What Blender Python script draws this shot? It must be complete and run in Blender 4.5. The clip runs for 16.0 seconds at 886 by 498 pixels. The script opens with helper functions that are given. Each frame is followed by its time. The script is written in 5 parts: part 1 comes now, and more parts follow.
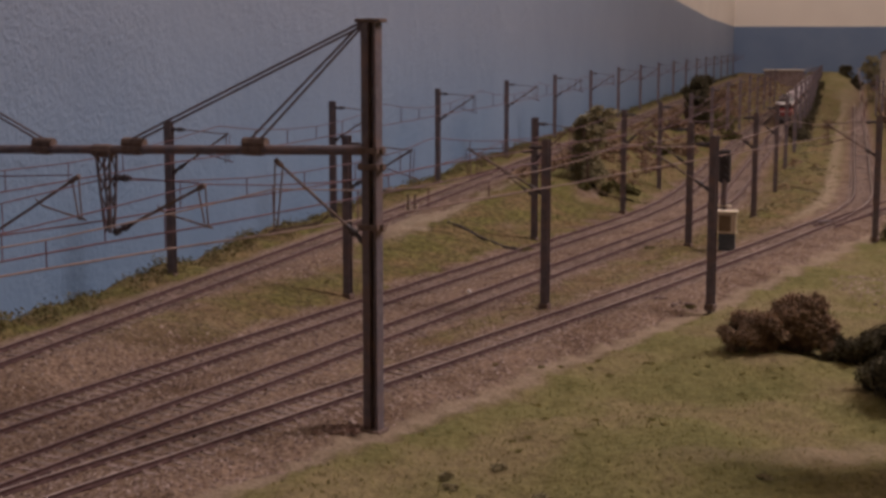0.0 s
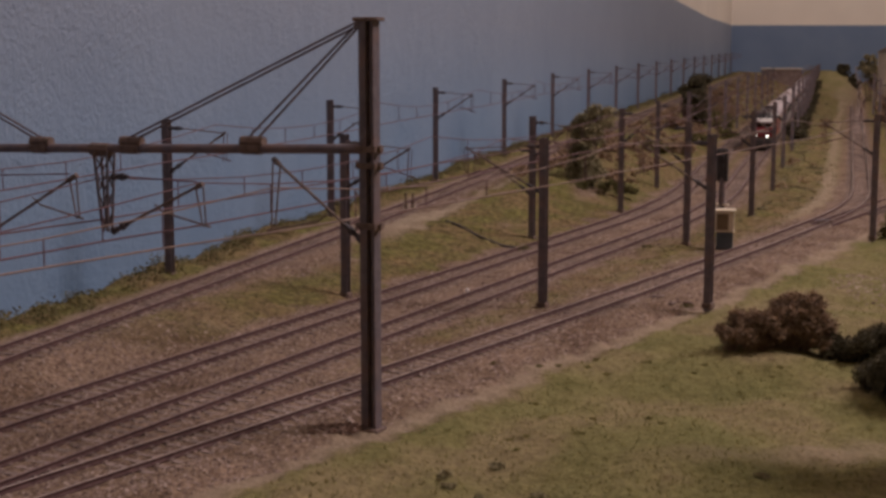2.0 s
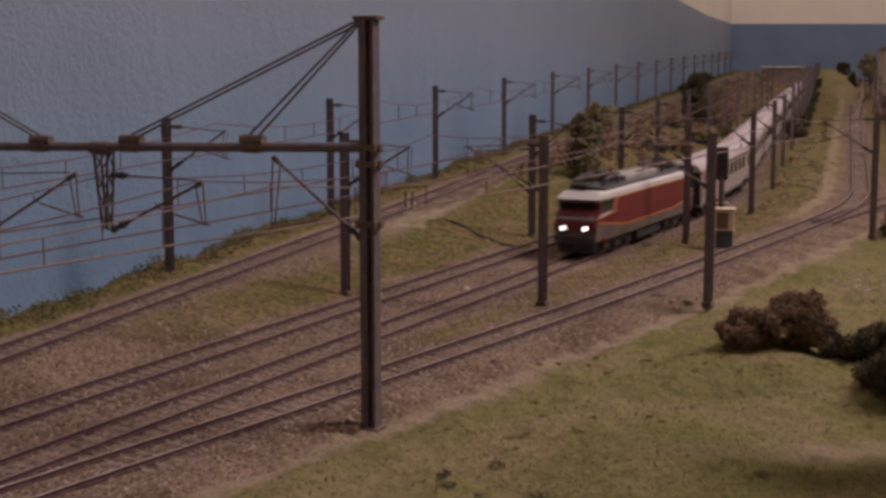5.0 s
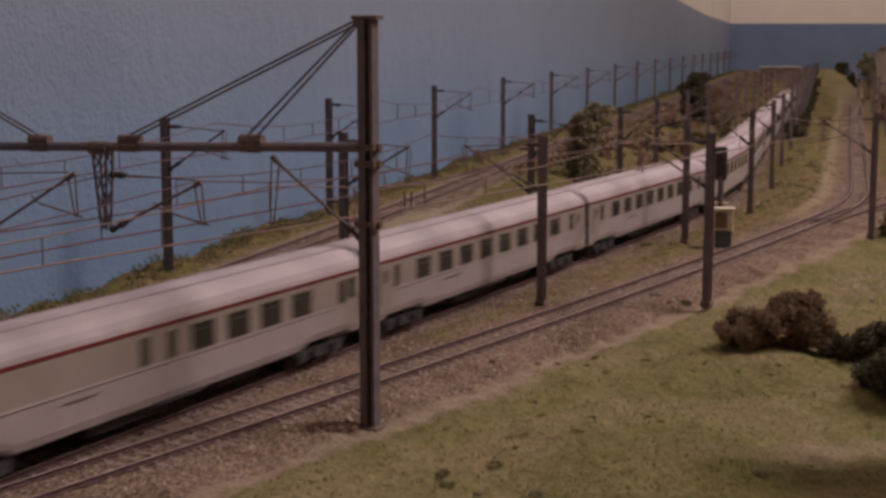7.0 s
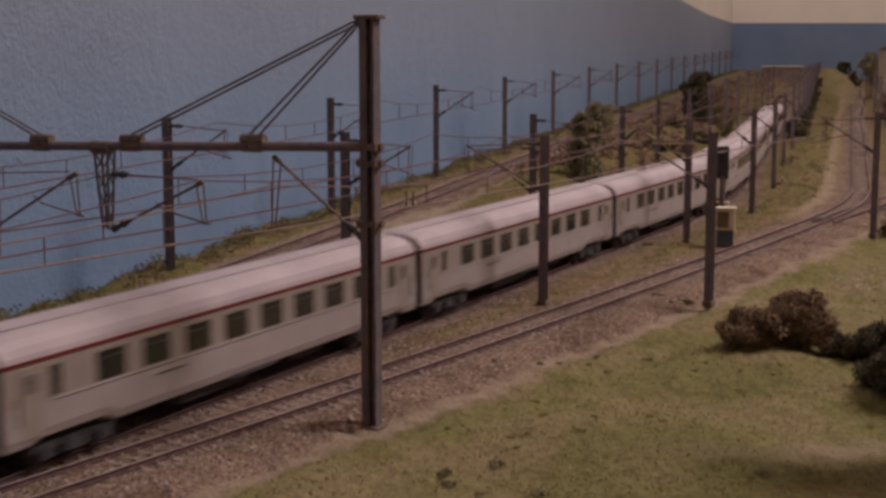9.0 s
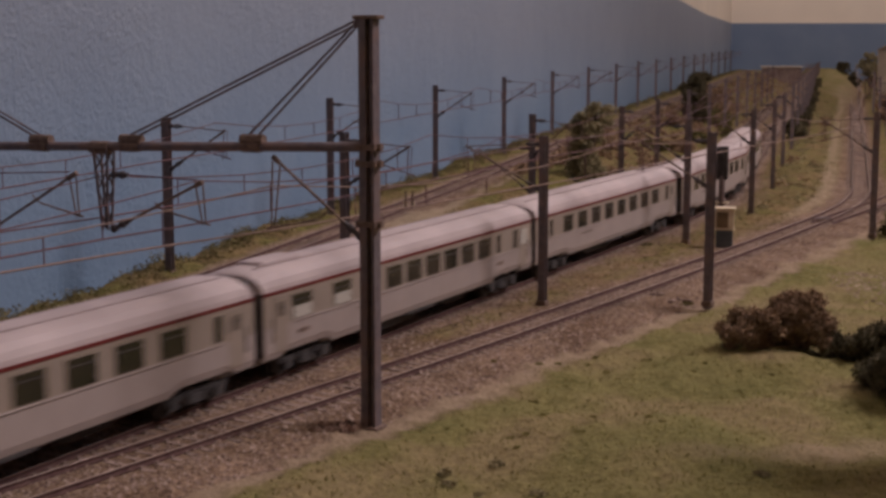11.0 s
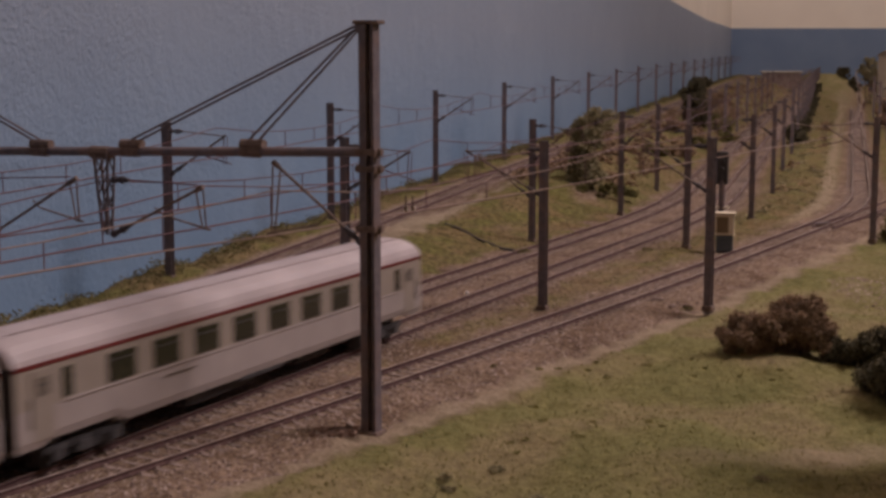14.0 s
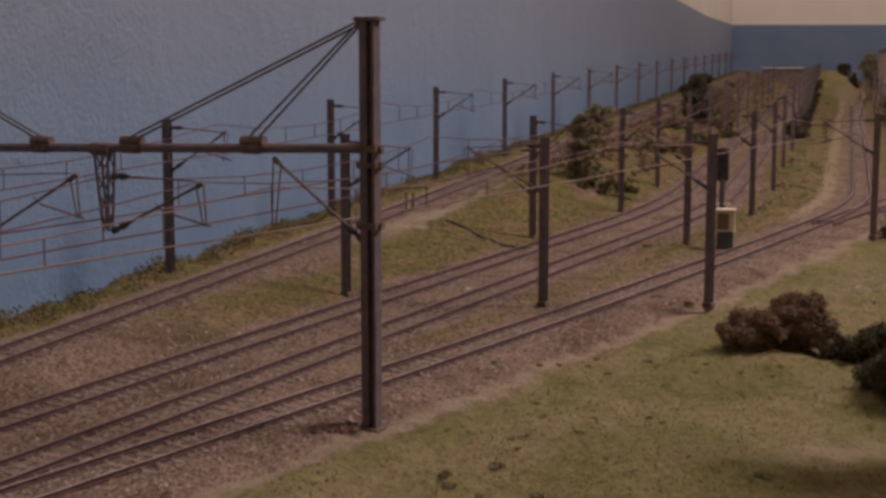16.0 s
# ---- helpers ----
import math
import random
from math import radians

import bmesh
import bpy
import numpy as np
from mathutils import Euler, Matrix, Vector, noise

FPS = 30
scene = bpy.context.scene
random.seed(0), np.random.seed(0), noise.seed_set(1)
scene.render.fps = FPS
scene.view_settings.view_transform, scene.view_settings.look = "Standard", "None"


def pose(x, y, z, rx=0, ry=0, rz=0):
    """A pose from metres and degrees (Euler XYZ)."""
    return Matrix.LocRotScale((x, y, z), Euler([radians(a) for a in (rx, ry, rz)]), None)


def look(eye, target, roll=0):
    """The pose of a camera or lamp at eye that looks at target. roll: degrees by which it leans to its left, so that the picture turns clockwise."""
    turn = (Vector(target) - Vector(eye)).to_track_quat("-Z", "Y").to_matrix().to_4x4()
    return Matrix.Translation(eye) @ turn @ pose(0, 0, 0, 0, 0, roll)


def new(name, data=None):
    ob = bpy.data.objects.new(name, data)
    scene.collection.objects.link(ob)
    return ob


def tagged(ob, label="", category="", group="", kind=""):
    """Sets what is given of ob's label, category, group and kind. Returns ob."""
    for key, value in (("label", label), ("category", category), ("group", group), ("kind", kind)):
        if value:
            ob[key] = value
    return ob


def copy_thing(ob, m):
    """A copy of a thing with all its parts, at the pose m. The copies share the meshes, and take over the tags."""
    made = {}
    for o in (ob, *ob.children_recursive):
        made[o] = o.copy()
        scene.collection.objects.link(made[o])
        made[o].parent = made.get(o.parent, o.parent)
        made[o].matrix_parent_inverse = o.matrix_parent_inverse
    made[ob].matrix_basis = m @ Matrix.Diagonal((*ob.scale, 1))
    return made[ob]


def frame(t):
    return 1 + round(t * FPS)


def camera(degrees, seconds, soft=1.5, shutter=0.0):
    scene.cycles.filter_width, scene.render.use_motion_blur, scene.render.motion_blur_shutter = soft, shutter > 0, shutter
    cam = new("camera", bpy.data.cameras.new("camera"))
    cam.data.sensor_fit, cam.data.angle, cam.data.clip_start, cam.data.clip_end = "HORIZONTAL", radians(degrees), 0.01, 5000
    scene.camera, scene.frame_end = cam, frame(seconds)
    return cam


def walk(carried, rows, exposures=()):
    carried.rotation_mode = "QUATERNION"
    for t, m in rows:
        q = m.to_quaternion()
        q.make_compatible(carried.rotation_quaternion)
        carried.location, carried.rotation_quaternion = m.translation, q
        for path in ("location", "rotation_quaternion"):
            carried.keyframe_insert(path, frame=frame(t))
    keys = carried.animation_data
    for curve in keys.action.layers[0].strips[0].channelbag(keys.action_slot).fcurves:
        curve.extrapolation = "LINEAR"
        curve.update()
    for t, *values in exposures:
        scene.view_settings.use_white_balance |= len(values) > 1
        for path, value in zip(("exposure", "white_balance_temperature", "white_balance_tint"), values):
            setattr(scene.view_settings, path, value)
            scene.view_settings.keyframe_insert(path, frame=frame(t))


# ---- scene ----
F_PX = 2520.0
cam = camera(2 * math.degrees(math.atan(784 / F_PX)), 16.0, soft=3.3, shutter=0.6)
TILT = math.degrees(math.atan(353 / F_PX))
# small jolts of the table tripod: seconds, sideways and vertical swing in hundredths of a degree
SWAY = [(0, 7, 7), (0.4, 7, 23), (0.6, 7, 23), (1, 7, 7), (1.5, 5, 7), (2, -2, 2), (2.5, -3, -3), (3, -3, -3), (3.5, -2, -3), (4, -1, -3),
        (4.4, -1, -3), (6.3, -8, -7), (6.5, -7, -7), (7, -7, -5), (7.5, -16, -7), (8, -16, -7), (8.5, -15, -7), (9, 0, -7), (9.4, 0, -7), (11.3, -3, -6),
        (11.5, -3, -6), (12, -2, 0), (12.5, 3, 5), (13, -2, 7), (13.5, -2, 7), (14, -2, 14), (14.5, -2, 14), (15, 0, 10),
        (15.5, 0, 0), (16, 0, 0)]
walk(cam, [(t, pose(0, 0, 0.135, 90 - TILT + dy / 100, 0, dx / 100)) for t, dx, dy in SWAY], exposures=[(0, 0.17), (16, 0.17)])

# ---------------------------------------------------------------- light
world = bpy.data.worlds.new("room_air")
scene.world = world
world.use_nodes = True
world.node_tree.nodes["Background"].inputs[0].default_value = (0.9, 0.8, 0.7, 1)
world.node_tree.nodes["Background"].inputs[1].default_value = 0.02


def area(name, eye, target, sx, sy, watts, colour):
    d = bpy.data.lights.new(name, "AREA")
    d.shape, d.size, d.size_y, d.energy, d.color = "RECTANGLE", sx, sy, watts, colour
    ob = new(name, d)
    ob.matrix_world = look(eye, target)
    return ob


area("ceiling_tube_light", (1.9, 4.75, 2.25), (1.5, 5.0, 0), 1.2, 1.6, 22, (1, 0.89, 0.945))
area("ceiling_tube_light", (1.60, 0.80, 2.25), (0.5, 0.62, 0), 0.9, 1.5, 74, (1, 0.89, 0.945))

# ---------------------------------------------------------------- materials


def mat(name, c1, c2, scale=200.0, rough=0.8, metal=0.0, bump=0.0, c3=None, scale3=20.0, coords="Object", spec=0.3, rnd=0.0):
    m = bpy.data.materials.new(name)
    m.use_nodes = True
    n, l = m.node_tree.nodes, m.node_tree.links
    b = n["Principled BSDF"]
    tc = n.new("ShaderNodeTexCoord")
    t = n.new("ShaderNodeTexNoise")
    t.inputs["Scale"].default_value, t.inputs["Detail"].default_value = scale, 6
    l.new(tc.outputs[coords], t.inputs["Vector"])
    r = n.new("ShaderNodeValToRGB")
    r.color_ramp.elements[0].position, r.color_ramp.elements[1].position = 0.32, 0.68
    r.color_ramp.elements[0].color, r.color_ramp.elements[1].color = (*c1, 1), (*c2, 1)
    l.new(t.outputs["Fac"], r.inputs["Fac"])
    col = r.outputs["Color"]
    if c3:
        t3 = n.new("ShaderNodeTexNoise")
        t3.inputs["Scale"].default_value, t3.inputs["Detail"].default_value = scale3, 4
        l.new(tc.outputs[coords], t3.inputs["Vector"])
        r3 = n.new("ShaderNodeValToRGB")
        r3.color_ramp.elements[0].position, r3.color_ramp.elements[1].position = 0.45, 0.7
        r3.color_ramp.elements[0].color, r3.color_ramp.elements[1].color = (0, 0, 0, 1), (1, 1, 1, 1)
        l.new(t3.outputs["Fac"], r3.inputs["Fac"])
        mx = n.new("ShaderNodeMixRGB")
        mx.inputs["Color2"].default_value = (*c3, 1)
        l.new(r3.outputs["Color"], mx.inputs["Fac"])
        l.new(col, mx.inputs["Color1"])
        col = mx.outputs["Color"]
    if rnd:
        oi = n.new("ShaderNodeObjectInfo")
        hs = n.new("ShaderNodeHueSaturation")
        mr = n.new("ShaderNodeMapRange")
        mr.inputs["To Min"].default_value, mr.inputs["To Max"].default_value = 1 - rnd, 1 + rnd
        l.new(oi.outputs["Random"], mr.inputs["Value"])
        l.new(mr.outputs["Result"], hs.inputs["Value"])
        l.new(col, hs.inputs["Color"])
        col = hs.outputs["Color"]
    l.new(col, b.inputs["Base Color"])
    b.inputs["Roughness"].default_value, b.inputs["Metallic"].default_value = rough, metal
    b.inputs["Specular IOR Level"].default_value = spec
    if bump:
        bp = n.new("ShaderNodeBump")
        bp.inputs["Strength"].default_value, bp.inputs["Distance"].default_value = 0.6, bump
        l.new(t.outputs["Fac"], bp.inputs["Height"])
        l.new(bp.outputs["Normal"], b.inputs["Normal"])
    return m


def island_mat(name, cols, rough=0.9):
    m = bpy.data.materials.new(name)
    m.use_nodes = True
    n, l = m.node_tree.nodes, m.node_tree.links
    g = n.new("ShaderNodeNewGeometry")
    r = n.new("ShaderNodeValToRGB")
    while len(r.color_ramp.elements) < len(cols):
        r.color_ramp.elements.new(0.5)
    for i, c in enumerate(cols):
        r.color_ramp.elements[i].position = i / (len(cols) - 1)
        r.color_ramp.elements[i].color = (*c, 1)
    l.new(g.outputs["Random Per Island"], r.inputs["Fac"])
    b = n["Principled BSDF"]
    l.new(r.outputs["Color"], b.inputs["Base Color"])
    b.inputs["Roughness"].default_value, b.inputs["Specular IOR Level"].default_value = rough, 0.15
    return m


M_STEEL = mat("mast_paint", (0.112, 0.088, 0.097), (0.175, 0.138, 0.145), 300, 0.6, 0.0, 0.0002, (0.19, 0.122, 0.108), 120)
M_BROWN = mat("rusty_fitting", (0.11, 0.068, 0.055), (0.21, 0.14, 0.11), 500, 0.7)
M_PALE = mat("mast_face_grey", (0.10, 0.085, 0.075), (0.17, 0.145, 0.13), 250, 0.7)
M_WIRE = mat("copper_wire", (0.115, 0.054, 0.061), (0.165, 0.080, 0.084), 200, 0.5, 0.1)
M_WIREP = mat("bright_wire", (0.20, 0.125, 0.10), (0.28, 0.185, 0.145), 200, 0.5, 0.1)
M_INS = mat("insulator_dark", (0.058, 0.044, 0.048), (0.09, 0.070, 0.073), 400, 0.45)
M_RAIL = mat("rusty_rail", (0.080, 0.043, 0.040), (0.130, 0.073, 0.065), 300, 0.8, 0.0, spec=0.1)
M_RAILTOP = mat("rail_head", (0.16, 0.10, 0.085), (0.24, 0.155, 0.13), 150, 0.5, 0.0, spec=0.4)
M_RAILWORN = mat("worn_rail_head", (0.34, 0.26, 0.215), (0.50, 0.39, 0.33), 90, 0.36, 0.75)
M_SLEEPER = mat("sleeper_weathered", (0.17, 0.118, 0.098), (0.27, 0.195, 0.16), 500, 0.9, 0, 0.0002, rnd=0.22)
M_SILVER = mat("coach_silver", (0.352, 0.286, 0.264), (0.40, 0.325, 0.300), 60, 0.42, 0.0, 0, (0.330, 0.266, 0.243), 35)
M_BAND = mat("coach_window_band", (0.300, 0.240, 0.200), (0.345, 0.277, 0.232), 60, 0.45, 0.1)
M_ROOF = mat("coach_roof_grey", (0.41, 0.328, 0.322), (0.50, 0.402, 0.392), 50, 0.5, 0, 0, (0.34, 0.270, 0.262), 22)
M_RIB = mat("roof_seam_dirt", (0.23, 0.178, 0.168), (0.30, 0.235, 0.225), 90, 0.8)
M_REDLINE = mat("coach_red_line", (0.12, 0.015, 0.016), (0.155, 0.02, 0.02), 60, 0.45)
M_GLASS = mat("coach_window_glass", (0.02, 0.018, 0.012), (0.035, 0.03, 0.02), 50, 0.12, 0, spec=0.5)
M_CURTAIN = mat("window_blind", (0.42, 0.38, 0.33), (0.5, 0.45, 0.4), 80, 0.8)
M_BLACK = mat("underframe_black", (0.042, 0.035, 0.036), (0.070, 0.058, 0.057), 300, 0.7)
M_DARKGREY = mat("running_gear_grey", (0.046, 0.040, 0.041), (0.085, 0.074, 0.072), 200, 0.6)
M_LRED = mat("loco_red", (0.135, 0.019, 0.021), (0.175, 0.027, 0.028), 60, 0.4)
M_LORANGE = mat("loco_orange", (0.48, 0.165, 0.055), (0.56, 0.20, 0.07), 60, 0.4)
M_LGREY = mat("loco_grey", (0.135, 0.105, 0.085), (0.18, 0.142, 0.115), 60, 0.5, 0, 0, (0.095, 0.068, 0.052), 45)
M_LWHITE = mat("loco_light_grey", (0.50, 0.44, 0.40), (0.56, 0.50, 0.45), 60, 0.45)
M_LROOF = mat("loco_roof_grey", (0.33, 0.29, 0.26), (0.40, 0.36, 0.33), 80, 0.6)
M_CREAM = mat("signal_box_cream", (0.62, 0.51, 0.36), (0.70, 0.58, 0.43), 150, 0.8)
M_BLUEGREY = mat("relay_box_grey", (0.07, 0.08, 0.09), (0.11, 0.12, 0.13), 150, 0.7)

M_LAMP = bpy.data.materials.new("headlight_glow")
M_LAMP.use_nodes = True
M_LAMP.node_tree.nodes["Principled BSDF"].inputs["Emission Color"].default_value = (1.0, 0.93, 0.85, 1)
M_LAMP.node_tree.nodes["Principled BSDF"].inputs["Emission Strength"].default_value = 3.5

# ---------------------------------------------------------------- mesh helpers


def box(bm, cx, cy, cz, sx, sy, sz, m=None):
    g = bmesh.ops.create_cube(bm, size=1.0, matrix=(m or Matrix()) @ Matrix.Translation((cx, cy, cz)) @ Matrix.Diagonal((sx, sy, sz, 1)))
    return g["verts"]


def rod(bm, a, b, r, sides=6, r2=None):
    a, b = Vector(a), Vector(b)
    d = b - a
    m = Matrix.Translation((a + b) / 2) @ d.to_track_quat("Z", "Y").to_matrix().to_4x4()
    bmesh.ops.create_cone(bm, cap_ends=True, segments=sides, radius1=r, radius2=r if r2 is None else r2, depth=d.length, matrix=m)


def finish(bm, name, material, parent=None, smooth=False):
    me = bpy.data.meshes.new(name)
    bm.to_mesh(me)
    bm.free()
    for mm in (material if isinstance(material, (list, tuple)) else [material]):
        me.materials.append(mm)
    if smooth:
        for p in me.polygons:
            p.use_smooth = True
    ob = new(name, me)
    if parent is not None:
        ob.parent = parent
    return ob


def part(name, bm, material, parent, label="", smooth=False):
    ob = finish(bm, name, material, parent, smooth)
    if label:
        ob["label"] = label
    return ob


def boxpart(name, dims, material, parent, label="", bevel=0.0):
    bm = bmesh.new()
    box(bm, *dims)
    if bevel:
        bmesh.ops.bevel(bm, geom=bm.edges[:], offset=bevel, segments=2, affect="EDGES", profile=0.5)
    return part(name, bm, material, parent, label)


def mesh_np(name, co, faces, material, kind="", label=""):
    me = bpy.data.meshes.new(name)
    co, faces = np.asarray(co, np.float32), np.asarray(faces, np.int32)
    k = faces.shape[1]
    me.vertices.add(len(co))
    me.vertices.foreach_set("co", co.ravel())
    me.loops.add(faces.size)
    me.loops.foreach_set("vertex_index", faces.ravel())
    me.polygons.add(len(faces))
    me.polygons.foreach_set("loop_start", np.arange(len(faces), dtype=np.int32) * k)
    me.polygons.foreach_set("loop_total", np.full(len(faces), k, np.int32))
    me.update()
    me.materials.append(material)
    ob = new(name, me)
    return tagged(ob, label, "", "", kind)


# ---------------------------------------------------------------- plan of the tracks


def lay(x, y, heading, runs, step=0.004):
    """A line of points from (x, y): runs of (length, degrees turned to the right)."""
    out, h = [(x, y)], math.radians(heading)
    for length, turn in runs:
        n = max(1, round(length / step))
        for _ in range(n):
            h += math.radians(turn) / n / 2
            x, y = x + math.sin(h) * length / n, y + math.cos(h) * length / n
            h += math.radians(turn) / n / 2
            out.append((x, y))
    return np.array(out)


H3 = 25.9
X3 = -0.0029 - math.tan(math.radians(H3)) * (0.7364 + 3.4)
TRACK3 = lay(X3, -3.4, H3, [((1.085 + 3.4) / math.cos(math.radians(H3)), 0), (0.35, -10.6), (4.6, 0)])
S_P = (0.527 + 3.4) / math.cos(math.radians(H3))


def offset(line, d):
    t = np.gradient(line, axis=0)
    t /= np.linalg.norm(t, axis=1)[:, None]
    return line + np.stack([t[:, 1], -t[:, 0]], 1) * d


TRACK2 = offset(TRACK3, -0.0468)
TRACK4 = lay(-0.1929, 0.311, 26.0, [(0.16, 7.3), (0.81, -4.0), (0.27, -13.4), (4.6, 0)])
TRACK5 = lay(0.2995, 1.114, 31.0, [(0.9, 6.0)])
TAN1 = 0.2702
H1 = math.degrees(math.atan(TAN1))
TRACK1 = lay(-0.2306 - 0.3096 * 2.45, -2.0, 17.2, [(2.45 / math.cos(math.radians(17.2)), 0), (0.9, -2.1), (4.9, 0)])


def z1(y):
    return 0.004 + 0.0068 * np.clip(y, 0, 6)


def arclen(line):
    return np.concatenate([[0], np.cumsum(np.linalg.norm(np.diff(line, axis=0), axis=1))])


LEN3 = arclen(TRACK3)


def on3(s):
    s = s + S_P
    return np.array([np.interp(s, LEN3, TRACK3[:, 0]), np.interp(s, LEN3, TRACK3[:, 1])])


# ---------------------------------------------------------------- ground
def vnoise(x, y, scale, seed):
    """Smooth value noise, 0 to 1."""
    rng = np.random.RandomState(seed)
    tab = rng.rand(256, 256)
    u, v = x * scale + 500, y * scale + 500
    i, j = np.floor(u).astype(int), np.floor(v).astype(int)
    a, b = u - i, v - j
    a, b = a * a * (3 - 2 * a), b * b * (3 - 2 * b)
    i, j, i2, j2 = i % 256, j % 256, (i + 1) % 256, (j + 1) % 256
    return (tab[i, j] * (1 - a) + tab[i2, j] * a) * (1 - b) + (tab[i, j2] * (1 - a) + tab[i2, j2] * a) * b


def xat(line, y):
    return np.interp(y, line[:, 1], line[:, 0])


def side(line, heading_cos, x, y):
    return (x - xat(line, y)) * heading_cos


def smooth01(v, a, b):
    t = np.clip((v - a) / (b - a), 0, 1)
    return t * t * (3 - 2 * t)


def ground_z(x, y):
    """Height of the bare ground, and how much of it is grass, sand and scrub."""
    d1, d2 = side(TRACK1, 0.965, x, y), side(TRACK2, 0.93, x, y)
    d3 = side(TRACK3, 0.93, x, y)
    d4 = np.where(y > 0.33, side(TRACK4, 0.86, x, y), 0.9 + 0 * x)
    zt = z1(y)
    w = np.clip((d1 - 0.012) / np.maximum(d1 - 0.012 - d2 - 0.016 + 1e-6, 0.01), 0, 1)
    w = np.where(d2 > -0.016, 1, np.where(d1 < 0.012, 0, w))
    base = zt * (1 - w * w * (3 - 2 * w))
    gap = np.clip(np.minimum(d1 - 0.014, -d2 - 0.018), 0, 0.2)
    n1, n2, n3 = vnoise(x, y, 14, 1), vnoise(x, y, 45, 2), vnoise(x, y, 160, 3)
    nf = vnoise(x, y, 420, 4)
    hill = gap * (0.07 + 0.14 * n1) * smooth01(y, 1.0, 1.35) + gap * 0.06
    mid34 = np.clip(np.minimum(d3 - 0.016, -d4 - 0.016), 0, 0.25) * np.where(y > 0.9, 1, 0)
    hill = hill + mid34 * 0.12 * smooth01(y, 1.0, 1.5)
    near = np.minimum(np.minimum(np.abs(d1), np.abs(d2)), np.minimum(np.abs(d3), np.abs(d4)))
    rough = smooth01(near, 0.012, 0.03)
    right = smooth01(d4, 0.018, 0.045)
    left = smooth01(-d1, 0.014, 0.04)
    z = base - 0.0025 + hill + rough * ((n2 - 0.5) * 0.003 + (n3 - 0.5) * 0.0022) + (nf - 0.5) * 0.0009
    z = z - right * 0.002 + right * (n1 - 0.5) * 0.014 * smooth01(d4, 0.03, 0.15) + left * (0.001 + 0.004 * n2)
    z = z + 0.05 * smooth01(d4, 0.16, 0.5) * smooth01(y, 0.7, 1.6)
    dm = (-0.371 + TAN1 * y - x) * 0.965
    z = z - 0.05 * smooth01(dm, 0.016, 0.034)
    field = smooth01(y, 3.2, 4.6) * smooth01(mid34, 0.003, 0.02)
    z = z + 0.048 * field
    jit = (n2 - 0.5) * 0.022 + (n3 - 0.5) * 0.014
    jr = jit * 0.3
    grass = smooth01(d4 + jr, 0.048, 0.058)
    grass = grass * (1 - 0.7 * smooth01(y, 1.15, 1.4))
    sand = 0.75 * smooth01(d4 + jr, 0.038, 0.046) * (1 - grass) * (1 - smooth01(y, 1.05, 1.35))
    sand = np.maximum(sand, 0.8 * smooth01(-d4 + jr, 0.022, 0.026) * (1 - smooth01(-d4 + jr, 0.032, 0.037)) * smooth01(y, 1.1, 1.25))
    lip = 0.014 + 0.020 * smooth01(y, 1.05, 1.25)
    bank = smooth01(d1 + jit * 0.4, lip, lip + 0.008) * (1 - smooth01(d1 + jit * 0.5, 0.041, 0.052)) * smooth01(y, 0.93, 1.05) * (1 - smooth01(y, 1.30, 1.5))
    sand = np.maximum(sand, 0.9 * bank)
    sand = np.maximum(sand, 0.45 * smooth01(-d1 + jit * 0.4, 0.011, 0.015) * (1 - smooth01(-d1 + jit * 0.4, 0.017, 0.023)))
    scrub = smooth01(gap + jit * 0.7, 0.010, 0.028) * smooth01(n1, 0.15, 0.5)
    scrub = np.maximum(scrub, smooth01(-d1 + jit * 0.4, 0.017, 0.024))
    scrub = np.maximum(scrub, smooth01(mid34 + jit * 0.5, 0.012, 0.026) * 0.9)
    scrub = np.maximum(scrub, 0.55 * smooth01(np.minimum(d3, -d4) + jit * 0.6, 0.016, 0.03) * (y > 0.6))
    sand = np.maximum(sand, 0.6 * smooth01(1.0 - np.hypot((x - 0.150) / 0.090, (y - 0.492 - 0.40 * (x - 0.145)) / 0.021) + (n2 - 0.5) * 0.7, 0.0, 0.9))
    grass = grass * (1 - 0.95 * sand)
    far = smooth01(y, 1.25, 1.7) * smooth01(near, 0.016, 0.026)
    scrub = np.maximum(scrub, far)
    scrub = np.maximum(scrub, 0.9 * smooth01(-d2 + jit, 0.018, 0.026) * (1 - smooth01(-d2 + jit, 0.048, 0.075)) * smooth01(y, 0.60, 0.76))
    grass = np.maximum(grass, field * smooth01(y, 3.7, 3.9))
    scrub = scrub * (1 - 0.85 * bank)
    return z, grass, sand, scrub


def steps(cuts):
    out = []
    for a, b, d in cuts:
        out += list(np.arange(a, b, d))
    return np.array(out + [cuts[-1][1]])


M_GROUND = bpy.data.materials.new("scenic_ground")
M_GROUND.use_nodes = True


